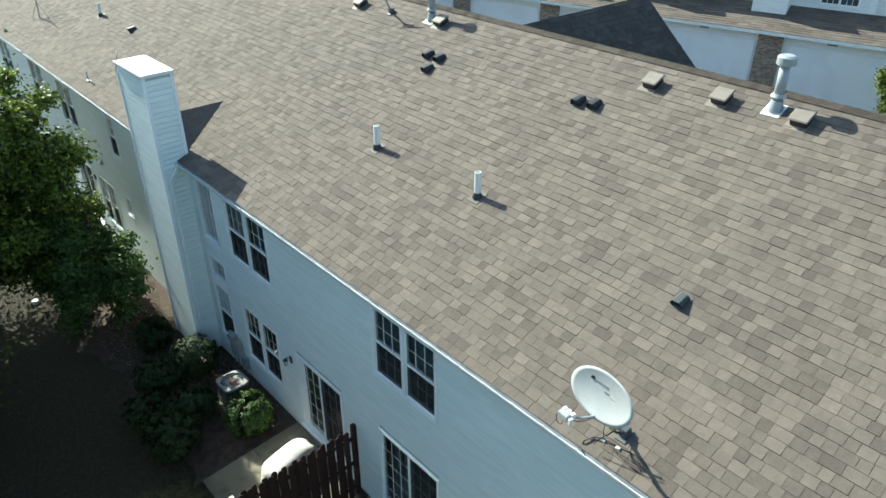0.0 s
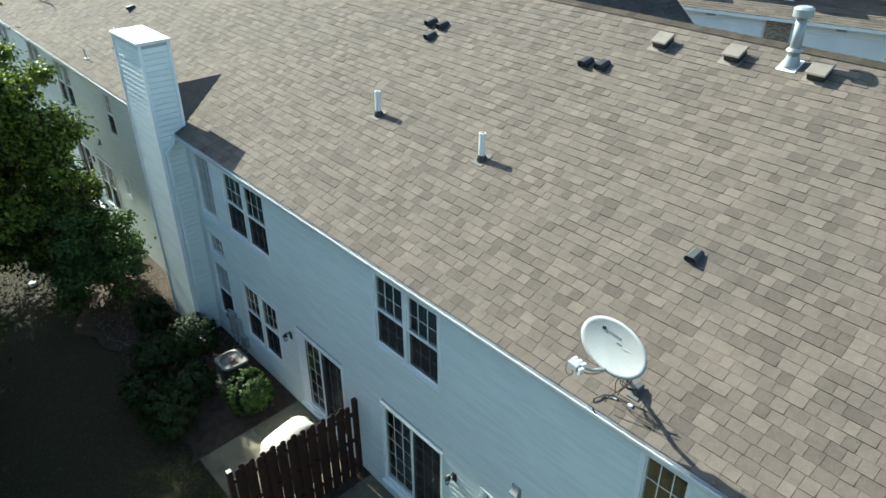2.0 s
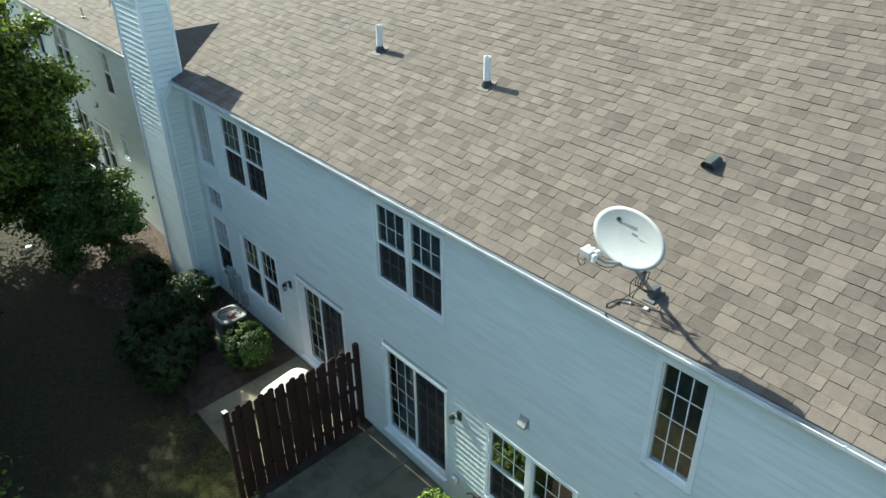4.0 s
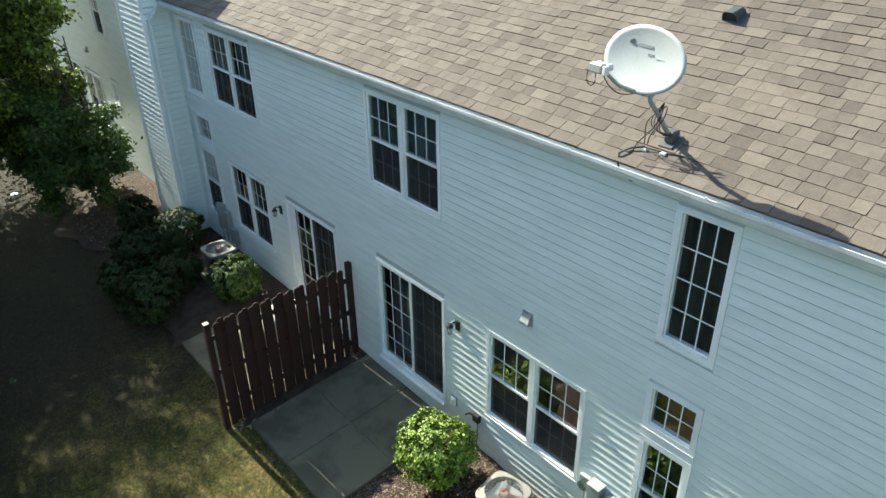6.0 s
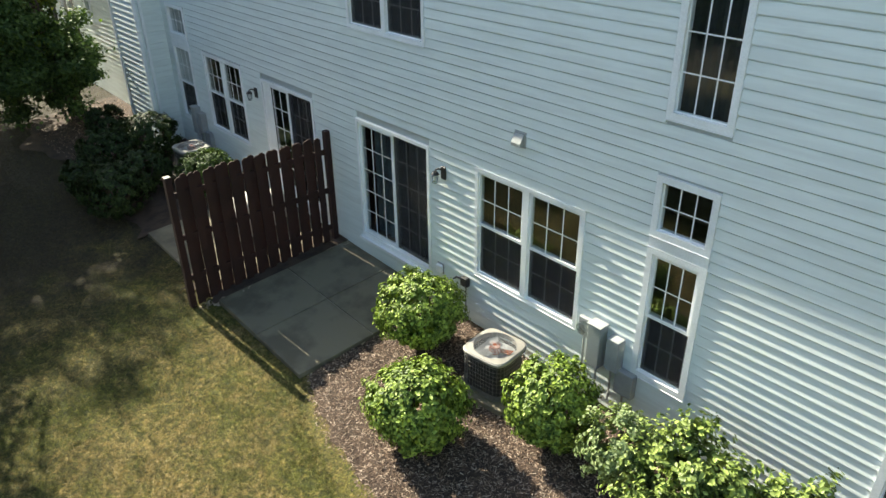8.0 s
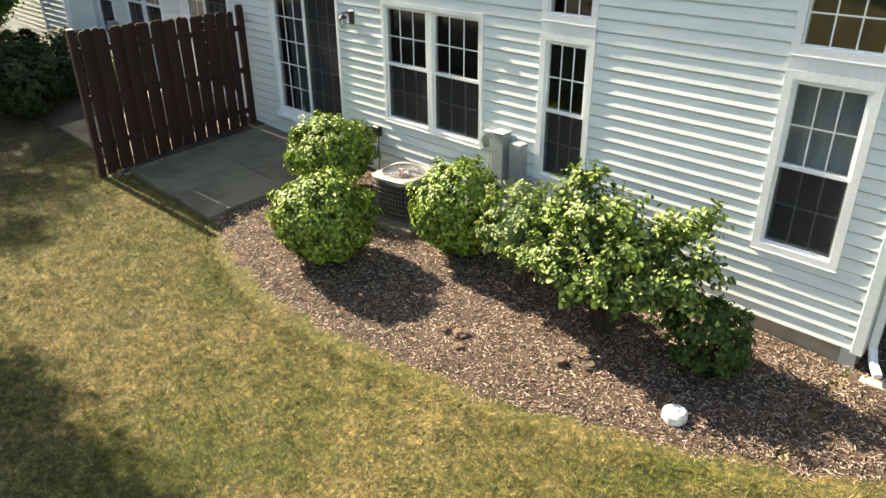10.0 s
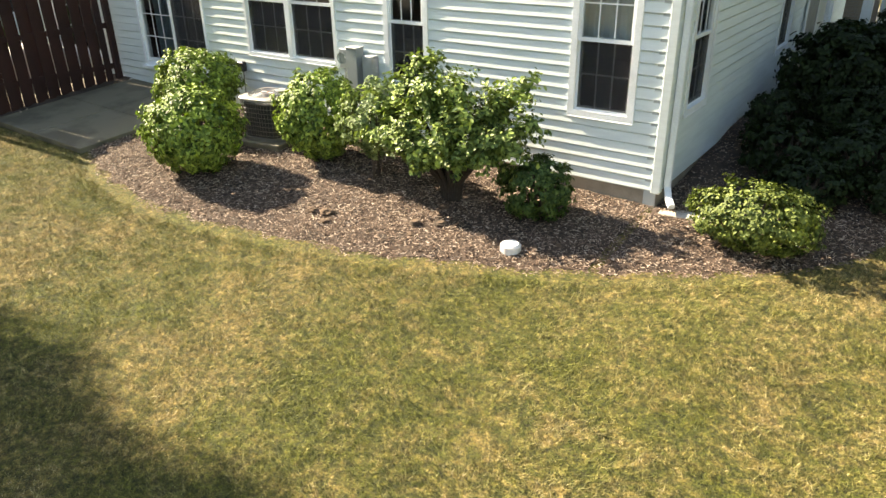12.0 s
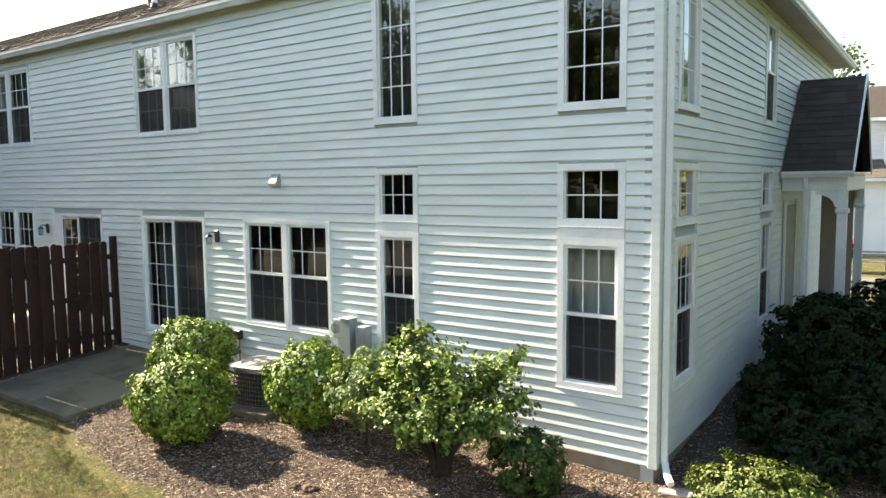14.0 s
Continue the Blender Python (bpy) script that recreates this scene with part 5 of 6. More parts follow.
def box_vent(x, y):
    ob = tilted(thing("roof_vent", "square tan roof vent on a thin flashing plate", "roof vent", group="square roof vents"), x, y)
    part("flashing", boxed((-0.21, -0.235, 0.0), (0.15, 0.15, 0.010), 0.003), M_TAN, ob, "tan flashing plate")
    part("throat", boxed((-0.14, -0.14, 0.012), (0.14, 0.14, 0.13), 0.01), M_BLACK, ob)
    bm = bmesh.new()
    box(bm, (-0.17, -0.165, 0.125), (0.17, 0.165, 0.165), 0.018)
    part("hood", bm, M_TAN, ob)


M_TAN = stained("tan_metal", (0.19, 0.162, 0.138), 0.6, 0.85, 5.0)
for x, y in ((-7.97, 5.78), (-6.6, 5.85), (-5.17, 5.85), (-17.2, 5.75), (-14.05, 5.85)):
    box_vent(x, y)


def hood_vent(x, y, s=1.0, mat=None, label="small black slant-back roof vent"):
    ob = tilted(thing("hood_vent", label, "roof vent", group="small hooded roof vents"), x, y)
    part("flashing", boxed((-0.14 * s, -0.16 * s, 0.0), (0.14 * s, 0.18 * s, 0.008), 0.002), M_FLASH, ob)
    bm = bmesh.new()
    prof = [(-0.11 * s, 0.006), (-0.10 * s, 0.10 * s), (-0.06 * s, 0.15 * s), (0.06 * s, 0.15 * s), (0.10 * s, 0.10 * s), (0.11 * s, 0.006)]
    front = [bm.verts.new((a, -0.12 * s, b)) for a, b in prof]
    back = [bm.verts.new((a * 0.85, 0.13 * s, b * 0.55 + 0.003)) for a, b in prof]
    for k in range(5):
        bm.faces.new((front[k], front[k + 1], back[k + 1], back[k]))
    bm.faces.new(back)
    bmesh.ops.recalc_face_normals(bm, faces=bm.faces[:])
    bmesh.ops.solidify(bm, geom=bm.faces[:], thickness=0.006)
    part("hood", bm, mat or M_BLACK, ob)
    part("louver", boxed((-0.085 * s, -0.09 * s, 0.01), (0.085 * s, -0.08 * s, 0.11 * s)), M_BLACK, ob)


hood_vent(-4.76, 2.16, 0.88, M_VENT, "slate-grey hooded roof vent")
for x, y in ((-8.98, 4.89), (-8.62, 4.92), (-13.37, 4.85), (-12.98, 4.85), (-12.97, 4.48), (-25.1, 2.26)):
    hood_vent(x, y)


def flue(x, y, h):
    ob = thing("flue_pipe", "galvanised metal flue with a round storm cap", "flue", on_roof(x, y), 0, "flues by the ridge")
    bm = bmesh.new()
    rod(bm, (0, 0, 0.15), (0, 0, h), 0.085, 0.085, 22)
    part("pipe", bm, M_GALV, ob, smooth=True)
    bm = bmesh.new()
    rod(bm, (0, 0, 0.0), (0, 0, 0.17), 0.135, 0.10, 22)
    part("cone_flashing", bm, M_GALV, ob)
    bm = bmesh.new()
    rod(bm, (0, 0, 0.24), (0, 0, 0.29), 0.13, 0.105, 22)
    part("storm_collar", bm, M_GALV, ob)
    bm = boxed((-0.17, -0.18, 0.0), (0.15, 0.16, 0.012), 0.003)
    bm.transform(pose(0, 0, 0.005, ROOF_PITCH))
    part("flashing", bm, M_PVC, ob)
    bm = bmesh.new()
    rod(bm, (0, 0, h - 0.02), (0, 0, h + 0.10), 0.155, 0.155, 24)
    rod(bm, (0, 0, h + 0.10), (0, 0, h + 0.13), 0.155, 0.11, 24)
    part("cap", bm, M_GALV, ob)


flue(-5.69, 5.95, 0.80)
flue(-14.45, 5.88, 0.95)


def dish_mesh(a, b, depth, rings=9, n=40):
    bm = bmesh.new()
    rows = []
    for r in range(1, rings + 1):
        u = r / rings
        rows.append([bm.verts.new((a * u * math.cos(2 * math.pi * k / n), b * u * math.sin(2 * math.pi * k / n), depth * u * u)) for k in range(n)])
    c = bm.verts.new((0, 0, 0))
    for k in range(n):
        bm.faces.new((c, rows[0][k], rows[0][(k + 1) % n]))
    for p, q in zip(rows, rows[1:]):
        for k in range(n):
            bm.faces.new((p[k], q[k], q[(k + 1) % n], p[(k + 1) % n]))
    bmesh.ops.recalc_face_normals(bm, faces=bm.faces[:])
    bmesh.ops.solidify(bm, geom=bm.faces[:], thickness=0.008)
    return bm


def satellite_dish(foot, centre, normal, a, b, label, detailed=True, roll=0):
    """foot and centre in world metres; normal points the way the dish faces."""
    ob = thing("satellite_dish", label, "satellite dish", foot)
    f, c = Vector(foot), Vector(centre)
    nrm = Vector(normal).normalized()
    up = Vector((0, 0, 1))
    side = up.cross(nrm).normalized()
    face = Matrix((side, nrm.cross(side), nrm)).transposed().to_4x4()
    place = Matrix.Translation(c - f) @ face @ pose(0, 0, 0, 0, 0, roll)
    bm = dish_mesh(a, b, 0.05)
    bm.transform(place)
    dish = part("reflector", bm, M_DISH, ob, "pale grey painted reflector", smooth=True)
    bm = bmesh.new()
    n = 40
    tube(bm, [place @ Vector((a * math.cos(2 * math.pi * k / n), b * math.sin(2 * math.pi * k / n), 0.051)) for k in range(n + 1)], 0.004, 5)
    part("rim", bm, M_DISH, ob)
    back = place @ Vector((0, -b * 0.35, -0.05))
    bm = boxed((-0.09, -b * 0.6, -0.075), (0.09, b * 0.1, -0.006), 0.01)
    bm.transform(place)
    part("back_bracket", bm, M_GREY, ob)
    knee = Vector((back.x * 0.9, back.y * 0.75, max(0.38, back.z * 0.62)))
    bm = bmesh.new()
    tube(bm, [(0, 0, 0.02), tuple(knee * 0.55 + Vector((0, 0, 0.02))), tuple(knee), tuple(back + Vector((0, 0, -0.02)))], 0.025, 10)
    part("mast", bm, M_GREY, ob, smooth=True)
    bm = boxed((-0.08, -0.11, 0.0), (0.08, 0.11, 0.02), 0.005)
    bm.transform(pose(0, 0, 0.006, ROOF_PITCH))
    part("foot_plate", bm, M_DARKMETAL, ob)
    bm = boxed((-0.05, -0.07, 0.01), (0.05, 0.07, 0.13), 0.012)
    part("foot_bracket", bm, M_DARKMETAL, ob)
    if detailed:
        feed = Vector((-4.32, -0.87, 7.16)) - f
        root = place @ Vector((0, -b * 0.95, 0.0))
        bm = bmesh.new()
        tube(bm, [tuple(root), tuple(root.lerp(feed, 0.5) + Vector((0, 0, -0.05))), tuple(feed)], 0.018, 8)
        part("feed_arm", bm, M_GREY, ob)
        d = (c - f - feed).normalized()
        q = Matrix.Translation(feed) @ d.to_track_quat("Z", "Y").to_matrix().to_4x4()
        head = bmesh.new()
        box(head, (-0.075, -0.04, -0.075), (0.075, 0.045, 0.0), 0.012)
        head.transform(q)
        lnb = part("feed_head", head, M_GREY, ob)
        for k in (-1, 0, 1):
            bm = bmesh.new()
            rod(bm, (0.065 * k, 0.01, 0.0), (0.065 * k, 0.01, 0.06), 0.03, 0.034, 14)
            bm.transform(q)
            part("feed_horn", bm, M_PVC, lnb)
        bm = boxed((-0.13, -0.04, -0.08), (-0.092, 0.04, -0.02), 0.006)
        bm.transform(q)
        part("feed_cover", bm, M_PVC, lnb)
        # lettering and badge as plain bars on the reflector
        for k, (x, y, w, h) in enumerate(((-0.20, 0.14, 0.05, 0.045), (-0.055, 0.125, 0.20, 0.026), (0.04, 0.055, 0.075, 0.022), (0.17, 0.042, 0.15, 0.018))):
            bm = boxed((x - w / 2, y - h / 2, 0), (x + w / 2, y + h / 2, 0.002))
            z = 0.05 * ((x / a) ** 2 + (y / b) ** 2) + 0.010
            bm.transform(place @ pose(0, 0, z))
            part("badge" if k == 0 else "lettering_bar", bm, M_BLACK if k == 0 else (M_INK if k < 3 else M_FAINT), dish)
        for k, (p, m, e) in enumerate((((0.02, -0.25, 0.45), (-0.08, -0.38, 0.12), (-0.18, -0.36, -0.05)), ((0.0, -0.2, 0.42), (0.03, -0.36, 0.16), (-0.14, -0.22, 0.02)), ((0.0, -0.22, 0.44), (-0.16, -0.30, 0.24), (-0.2, -0.2, 0.0)))):
            bm = bmesh.new()
            pts = []
            for i in range(9):
                u = i / 8
                v = Vector(p).lerp(Vector(m), u).lerp(Vector(m).lerp(Vector(e), u), u)
                pts.append(tuple(v + Vector((0.03 * math.sin(6 * u + k), 0.02 * math.sin(4 * u), 0))))
            tube(bm, pts, 0.006, 5)
            part("cable", bm, M_BLACK, ob)
        for k in range(4):
            low = Vector((-0.22 + 0.05 * k, -0.34 + 0.03 * k, 0.16 - 0.035 * k))
            a, e = Vector((0.0, -0.22, 0.47)), Vector((0.02, -0.05, 0.10))
            bm = bmesh.new()
            tube(bm, [tuple(a.lerp(low, i / 8).lerp(low.lerp(e, i / 8), i / 8)) for i in range(9)], 0.005, 5)
            part("cable", bm, M_BLACK, ob)
        bm = bmesh.new()
        sag = (root + feed) / 2 + Vector((-0.05, -0.02, -0.22))
        tube(bm, [tuple(feed.lerp(sag, i / 10).lerp(sag.lerp(root, i / 10), i / 10)) for i in range(11)], 0.006, 5)
        part("cable", bm, M_BLACK, ob)
        bm = bmesh.new()
        loop = [feed + Vector((0.05 * math.cos(a * 0.6) - 0.07, -0.03, -0.09 + 0.08 * math.sin(a * 0.6))) for a in range(11)]
        tube(bm, [tuple(q) for q in loop], 0.005, 5)
        part("cable", bm, M_BLACK, ob)
        bm = bmesh.new()
        tube(bm, [(-0.17, -0.2, -0.04), (-0.3, -0.25, -0.08), (-0.36, -0.36, -0.12), (-0.33, -0.40, -0.25), (-0.25, -0.38, -0.34), (-0.16, -0.36, -0.38)], 0.011, 6)
        part("down_cable", bm, M_BLACK, ob)
        bm = bmesh.new()
        tube(bm, [(-0.17, -0.2, -0.05), (0.05, -0.16, -0.06), (0.25, -0.13, -0.045), (0.4, -0.2, -0.07), (0.42, -0.28, -0.1), (0.3, -0.28, -0.11)], 0.007, 5)
        part("roof_cable", bm, M_BLACK, ob)
        for x, y in ((-0.17, -0.2), (0.04, -0.18)):
            bm = boxed((x - 0.03, y - 0.02, SLOPE * y + 0.0), (x + 0.03, y + 0.02, SLOPE * y + 0.03), 0.006)
            part("cable_clip", bm, M_PVC, ob)


M_DISH = stained("dish_paint", (0.45, 0.46, 0.46), 0.4, 0.92, 3.0)
M_DARKMETAL = stained("dark_bracket_metal", (0.07, 0.075, 0.08), 0.45)
M_INK = material("grey_ink", (0.16, 0.17, 0.18), 0.6)
M_FAINT = material("faded_ink", (0.42, 0.44, 0.46), 0.6)
satellite_dish((-4.17, 0.22, roof_z(0.22)), (-4.26, -0.26, 7.12), (-0.08, -0.95, 0.28), 0.47, 0.31, "grey satellite dish on a bent mast above the eave", True)
satellite_dish((-15.9, 5.75, roof_z(5.75)), (-15.85, 5.45, 9.35), (0.25, -0.85, 0.3), 0.35, 0.28, "grey satellite dish standing near the ridge", False)
satellite_dish((-22.5, 0.95, roof_z(0.95)), (-22.4, 0.72, 6.95), (-0.35, -0.9, 0.25), 0.36, 0.33, "grey satellite dish behind the chimney", False)


def antenna():
    ob = thing("antenna", "old thin television antenna on the roof", "antenna", on_roof(-31.4, 1.1))
    bm = bmesh.new()
    tube(bm, [(0, 0, 0), (0.05, 0.02, 1.0)], 0.022, 6)
    part("mast", bm, M_GREY, ob)
    bm = bmesh.new()
    tube(bm, [(-0.75, 0.1, 0.95), (0.85, -0.1, 1.0)], 0.015, 5)
    part("boom", bm, M_GREY, ob)
    for k in range(6):
        x = -0.65 + 0.26 * k
        bm = bmesh.new()
        tube(bm, [(x, -0.5 + 0.04 * k, 0.98), (x, 0.5 - 0.04 * k, 0.98)], 0.01, 4)
        part("element", bm, M_GREY, ob)
    for s in (-1, 1):
        bm = bmesh.new()
        tube(bm, [(0.03, 0.01, 0.6), (0.35 * s, 0.2 * s, SLOPE * 0.2 * s + 0.01)], 0.012, 4)
        part("strut", bm, M_GREY, ob)


antenna()
ob = thing("roof_bracket", "small leftover metal bracket on the roof", "bracket", on_roof(-23.75, 0.2))
part("base", boxed((-0.1, -0.06, 0), (0.1, 0.06, 0.03), 0.004), M_GREY, ob)
bm = bmesh.new()
tube(bm, [(0, 0, 0.02), (0, -0.03, 0.28), (0.1, -0.05, 0.3)], 0.02, 6)
part("stub_mast", bm, M_GREY, ob)

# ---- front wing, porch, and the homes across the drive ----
# shingle tones lowered to carry the shade of slopes turned from the sun
M_SHADE_ROOF = shingle_material("shaded_shingle", [(0.0, (0.014, 0.012, 0.012)), (0.5, (0.026, 0.023, 0.022)), (1.0, (0.046, 0.041, 0.038))], "island")
M_WHITE_SIDING = siding_material("white_vinyl_siding", (0.82, 0.83, 0.84))
M_GARAGE = stained("white_garage_door", (0.84, 0.86, 0.89), 0.5, 0.93, 1.0)


def brick_material():
    m = material("brown_brick", (0.3, 0.2, 0.15), 0.9)
    rnd = m.node_tree.nodes.new("ShaderNodeNewGeometry").outputs["Random Per Island"]
    c = ramp(m, rnd, [(0.0, (0.16, 0.11, 0.085)), (0.5, (0.30, 0.22, 0.17)), (1.0, (0.44, 0.36, 0.30))])
    grain = noise_of(m, world_coords(m), 50.0, 3.0)
    link(m, mix(m, 0.2, c, ramp(m, grain, [(0.3, (0.1, 0.07, 0.05)), (0.7, (0.5, 0.4, 0.33))])), bsdf(m).inputs["Base Color"])
    bump(m, grain, 0.4, 0.005)
    return m


M_BRICK = brick_material()
M_MORTAR = stained("mortar", (0.36, 0.34, 0.31), 0.95)


def shingle_strip(bm, rng, u0, u1, v0, v1, row, point, widths=(0.22, 0.30, 0.38, 0.46), thick=(0.006, 0.011)):
    """Rows of proud shingle tabs from slope length v0 to v1. point(u, v, lift) gives the place."""
    v = v0
    while v < v1 - 0.02:
        a, b = u0(v), u1(v)
        u = a - rng.uniform(0, 0.3)
        top = min(v + row + 0.01, v1)
        while u < b:
            w = rng.choice(widths)
            p, q = max(u, a), min(u + w - 0.006, b)
            if q > p + 0.03:
                h = rng.choice(thick)
                vs = [bm.verts.new(point(*c)) for c in ((p, v, 0.0), (q, v, 0.0), (q, v, h), (p, v, h), (q, top, 0.001), (p, top, 0.001))]
                bm.faces.new((vs[0], vs[1], vs[2], vs[3]))
                bm.faces.new((vs[3], vs[2], vs[4], vs[5]))
                bm.faces.new((vs[1], vs[4], vs[2]))
                bm.faces.new((vs[0], vs[3], vs[5]))
            u += w
        v += row


# front wing: a gabled roof running north behind the ridge
def front_wing():
    wing = thing("front_wing", "front wing of the house under a shingle gable roof, coloured dark for shade", "house wing", (-12.4, 0, 0))
    zr, y0, y1, k, half = 8.83, 6.6, 11.9, 0.86, 3.6
    bm = bmesh.new()
    for s in (-1, 1):
        a = [bm.verts.new(v) for v in ((0, y0, zr), (0, y1, zr), (s * half, y1, zr - k * half), (s * half, y0, zr - k * half))]
        bm.faces.new(a if s > 0 else a[::-1])
    bmesh.ops.solidify(bm, geom=bm.faces[:], thickness=0.08)
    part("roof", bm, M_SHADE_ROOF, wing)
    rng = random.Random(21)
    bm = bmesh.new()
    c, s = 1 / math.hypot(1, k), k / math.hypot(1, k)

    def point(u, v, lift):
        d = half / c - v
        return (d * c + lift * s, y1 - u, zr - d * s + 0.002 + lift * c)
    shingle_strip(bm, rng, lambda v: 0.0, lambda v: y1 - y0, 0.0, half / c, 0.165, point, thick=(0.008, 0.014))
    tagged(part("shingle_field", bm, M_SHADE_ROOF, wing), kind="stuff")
    part("rake_board", boxed((-0.04, y1, zr - 0.22), (0.04, y1 + 0.03, zr - 0.02)), M_TRIM, wing)
    bm = bmesh.new()
    v = [bm.verts.new(p) for p in ((-half, y1 - 0.06, zr - k * half), (half, y1 - 0.06, zr - k * half), (0, y1 - 0.06, zr - 0.05))]
    bm.faces.new(v)
    bmesh.ops.solidify(bm, geom=bm.faces[:], thickness=0.1)
    part("gable_wall", bm, M_SIDING, wing)
    part("wall", boxed((-half + 0.1, 12.8, -0.3), (half - 0.1, y1 + 1.2, zr - k * half)), M_SIDING, wing)


front_wing()


def porch():
    ob = thing("porch", "small gabled entry porch with white posts and a roof coloured dark for shade", "porch", (0, 8.0, 0))
    hw, zr, ze, out = 1.62, 5.10, 3.36, 1.12
    k = (zr - ze) / hw
    bm = bmesh.new()
    for s in (-1, 1):
        a = [bm.verts.new(v) for v in ((0.03, 0, zr), (out, 0, zr), (out, s * hw, ze), (0.03, s * hw, ze))]
        bm.faces.new(a if s < 0 else a[::-1])
    bmesh.ops.solidify(bm, geom=bm.faces[:], thickness=0.06)
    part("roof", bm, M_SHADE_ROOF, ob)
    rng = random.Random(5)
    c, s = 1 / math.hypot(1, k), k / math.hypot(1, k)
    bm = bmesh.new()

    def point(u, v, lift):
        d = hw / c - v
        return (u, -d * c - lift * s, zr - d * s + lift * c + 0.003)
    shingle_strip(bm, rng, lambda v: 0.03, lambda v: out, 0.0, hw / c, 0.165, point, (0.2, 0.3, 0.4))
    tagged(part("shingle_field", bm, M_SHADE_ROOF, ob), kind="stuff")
    bm = bmesh.new()
    v = [bm.verts.new(p) for p in ((out - 0.12, -hw + 0.12, ze), (out - 0.12, hw - 0.12, ze), (out - 0.12, 0, zr - 0.14))]
    bm.faces.new(v)
    bmesh.ops.solidify(bm, geom=bm.faces[:], thickness=0.05)
    part("gable_wall", bm, M_SIDING, ob)
    for sgn in (-1, 1):
        bm = bmesh.new()
        sweep(bm, [(0, sgn * 0.0, zr - 0.05), (0, sgn * hw, ze - 0.05), (0, sgn * hw, ze + 0.06), (0, sgn * 0.0, zr + 0.06)], (out + 0.002, 0, 0), (out + 0.03, 0, 0))
        part("rake_board", bm, M_TRIM, ob)
    part("ceiling", boxed((0.03, -hw + 0.05, ze - 0.06), (out - 0.05, hw - 0.05, ze - 0.03)), M_TRIM, ob)
    part("beam", boxed((0.03, -hw + 0.12, ze - 0.34), (out - 0.08, -hw + 0.26, ze - 0.065), 0.004), M_TRIM, ob)
    part("beam", boxed((out - 0.22, -hw + 0.265, ze - 0.34), (out - 0.08, hw - 0.12, ze - 0.065), 0.004), M_TRIM, ob)
    part("gutter", gutter((0.03, -hw - 0.01, ze + 0.0), (out + 0.03, -hw - 0.01, ze + 0.0), (0, -1, 0)), M_GUTTER, ob)
    for x, y in ((out - 0.15, -hw + 0.19), (out - 0.15, hw - 0.19)):
        part("post", boxed((x - 0.075, y - 0.075, 0.1), (x + 0.075, y + 0.075, ze - 0.345), 0.006), M_TRIM, ob)
        part("post_capital", boxed((x - 0.10, y - 0.10, ze - 0.72), (x + 0.10, y + 0.10, ze - 0.64), 0.01), M_TRIM, ob)
        for sx in (-1,):
            bm = bmesh.new()
            pts = [(x + sx * 0.08, 0, ze - 0.63), (x + sx * 0.08, 0, ze - 0.345), (x + sx * 0.42, 0, ze - 0.345)]
            for j in range(5):
                a = math.radians(90 * j / 4)
                pts.append((x + sx * (0.42 - 0.30 * math.sin(a)), 0, ze - 0.40 - 0.20 * (1 - math.cos(a))))
            sweep(bm, pts, (0, y - 0.03, 0), (0, y + 0.03, 0))
            part("bracket", bm, M_TRIM, ob)
    part("pilaster", boxed((0.36, -hw + 0.13, 0.1), (0.47, -hw + 0.25, ze - 0.345), 0.006), M_TRIM, ob)
    bm = bmesh.new()
    tube(bm, [(0.42, -hw - 0.06, ze - 0.1), (0.42, -hw - 0.02, ze - 0.25), (0.42, -hw + 0.05, ze - 0.35), (0.42, -hw + 0.07, 0.2)], 0.034, 6)
    part("downspout", bm, M_TRIM, ob)
    part("step", boxed((0.03, -hw + 0.1, -0.3), (out + 0.1, hw, 0.1), 0.01), M_CONCRETE, ob)
    part("door_trim", boxed((0.024, -1.25, 0.1), (0.05, -1.12, 2.85), 0.003), M_TRIM, ob)
    part("door_trim", boxed((0.024, -0.15, 0.1), (0.05, -0.02, 2.85), 0.003), M_TRIM, ob)
    part("entry_door", boxed((0.022, -1.12, 0.12), (0.04, -0.15, 2.75), 0.003), M_GREY, ob)
    part("brick_backing", boxed((0.30, hw - 0.42, 0.1), (0.88, hw - 0.33, ze - 0.35)), M_MORTAR, ob)
    me = None
    row = 0
    z = 0.11
    while z < ze - 0.43:
        x = 0.305 - (0.105 if row % 2 else 0)
        while x < 0.875:
            a, b = max(x, 0.305), min(x + 0.195, 0.875)
            if b - a > 0.04:
                part("brick", boxed((a, hw - 0.432, z), (b, hw - 0.42, z + 0.058)), M_BRICK, ob)
            x += 0.205
        z += 0.068
        row += 1


porch()


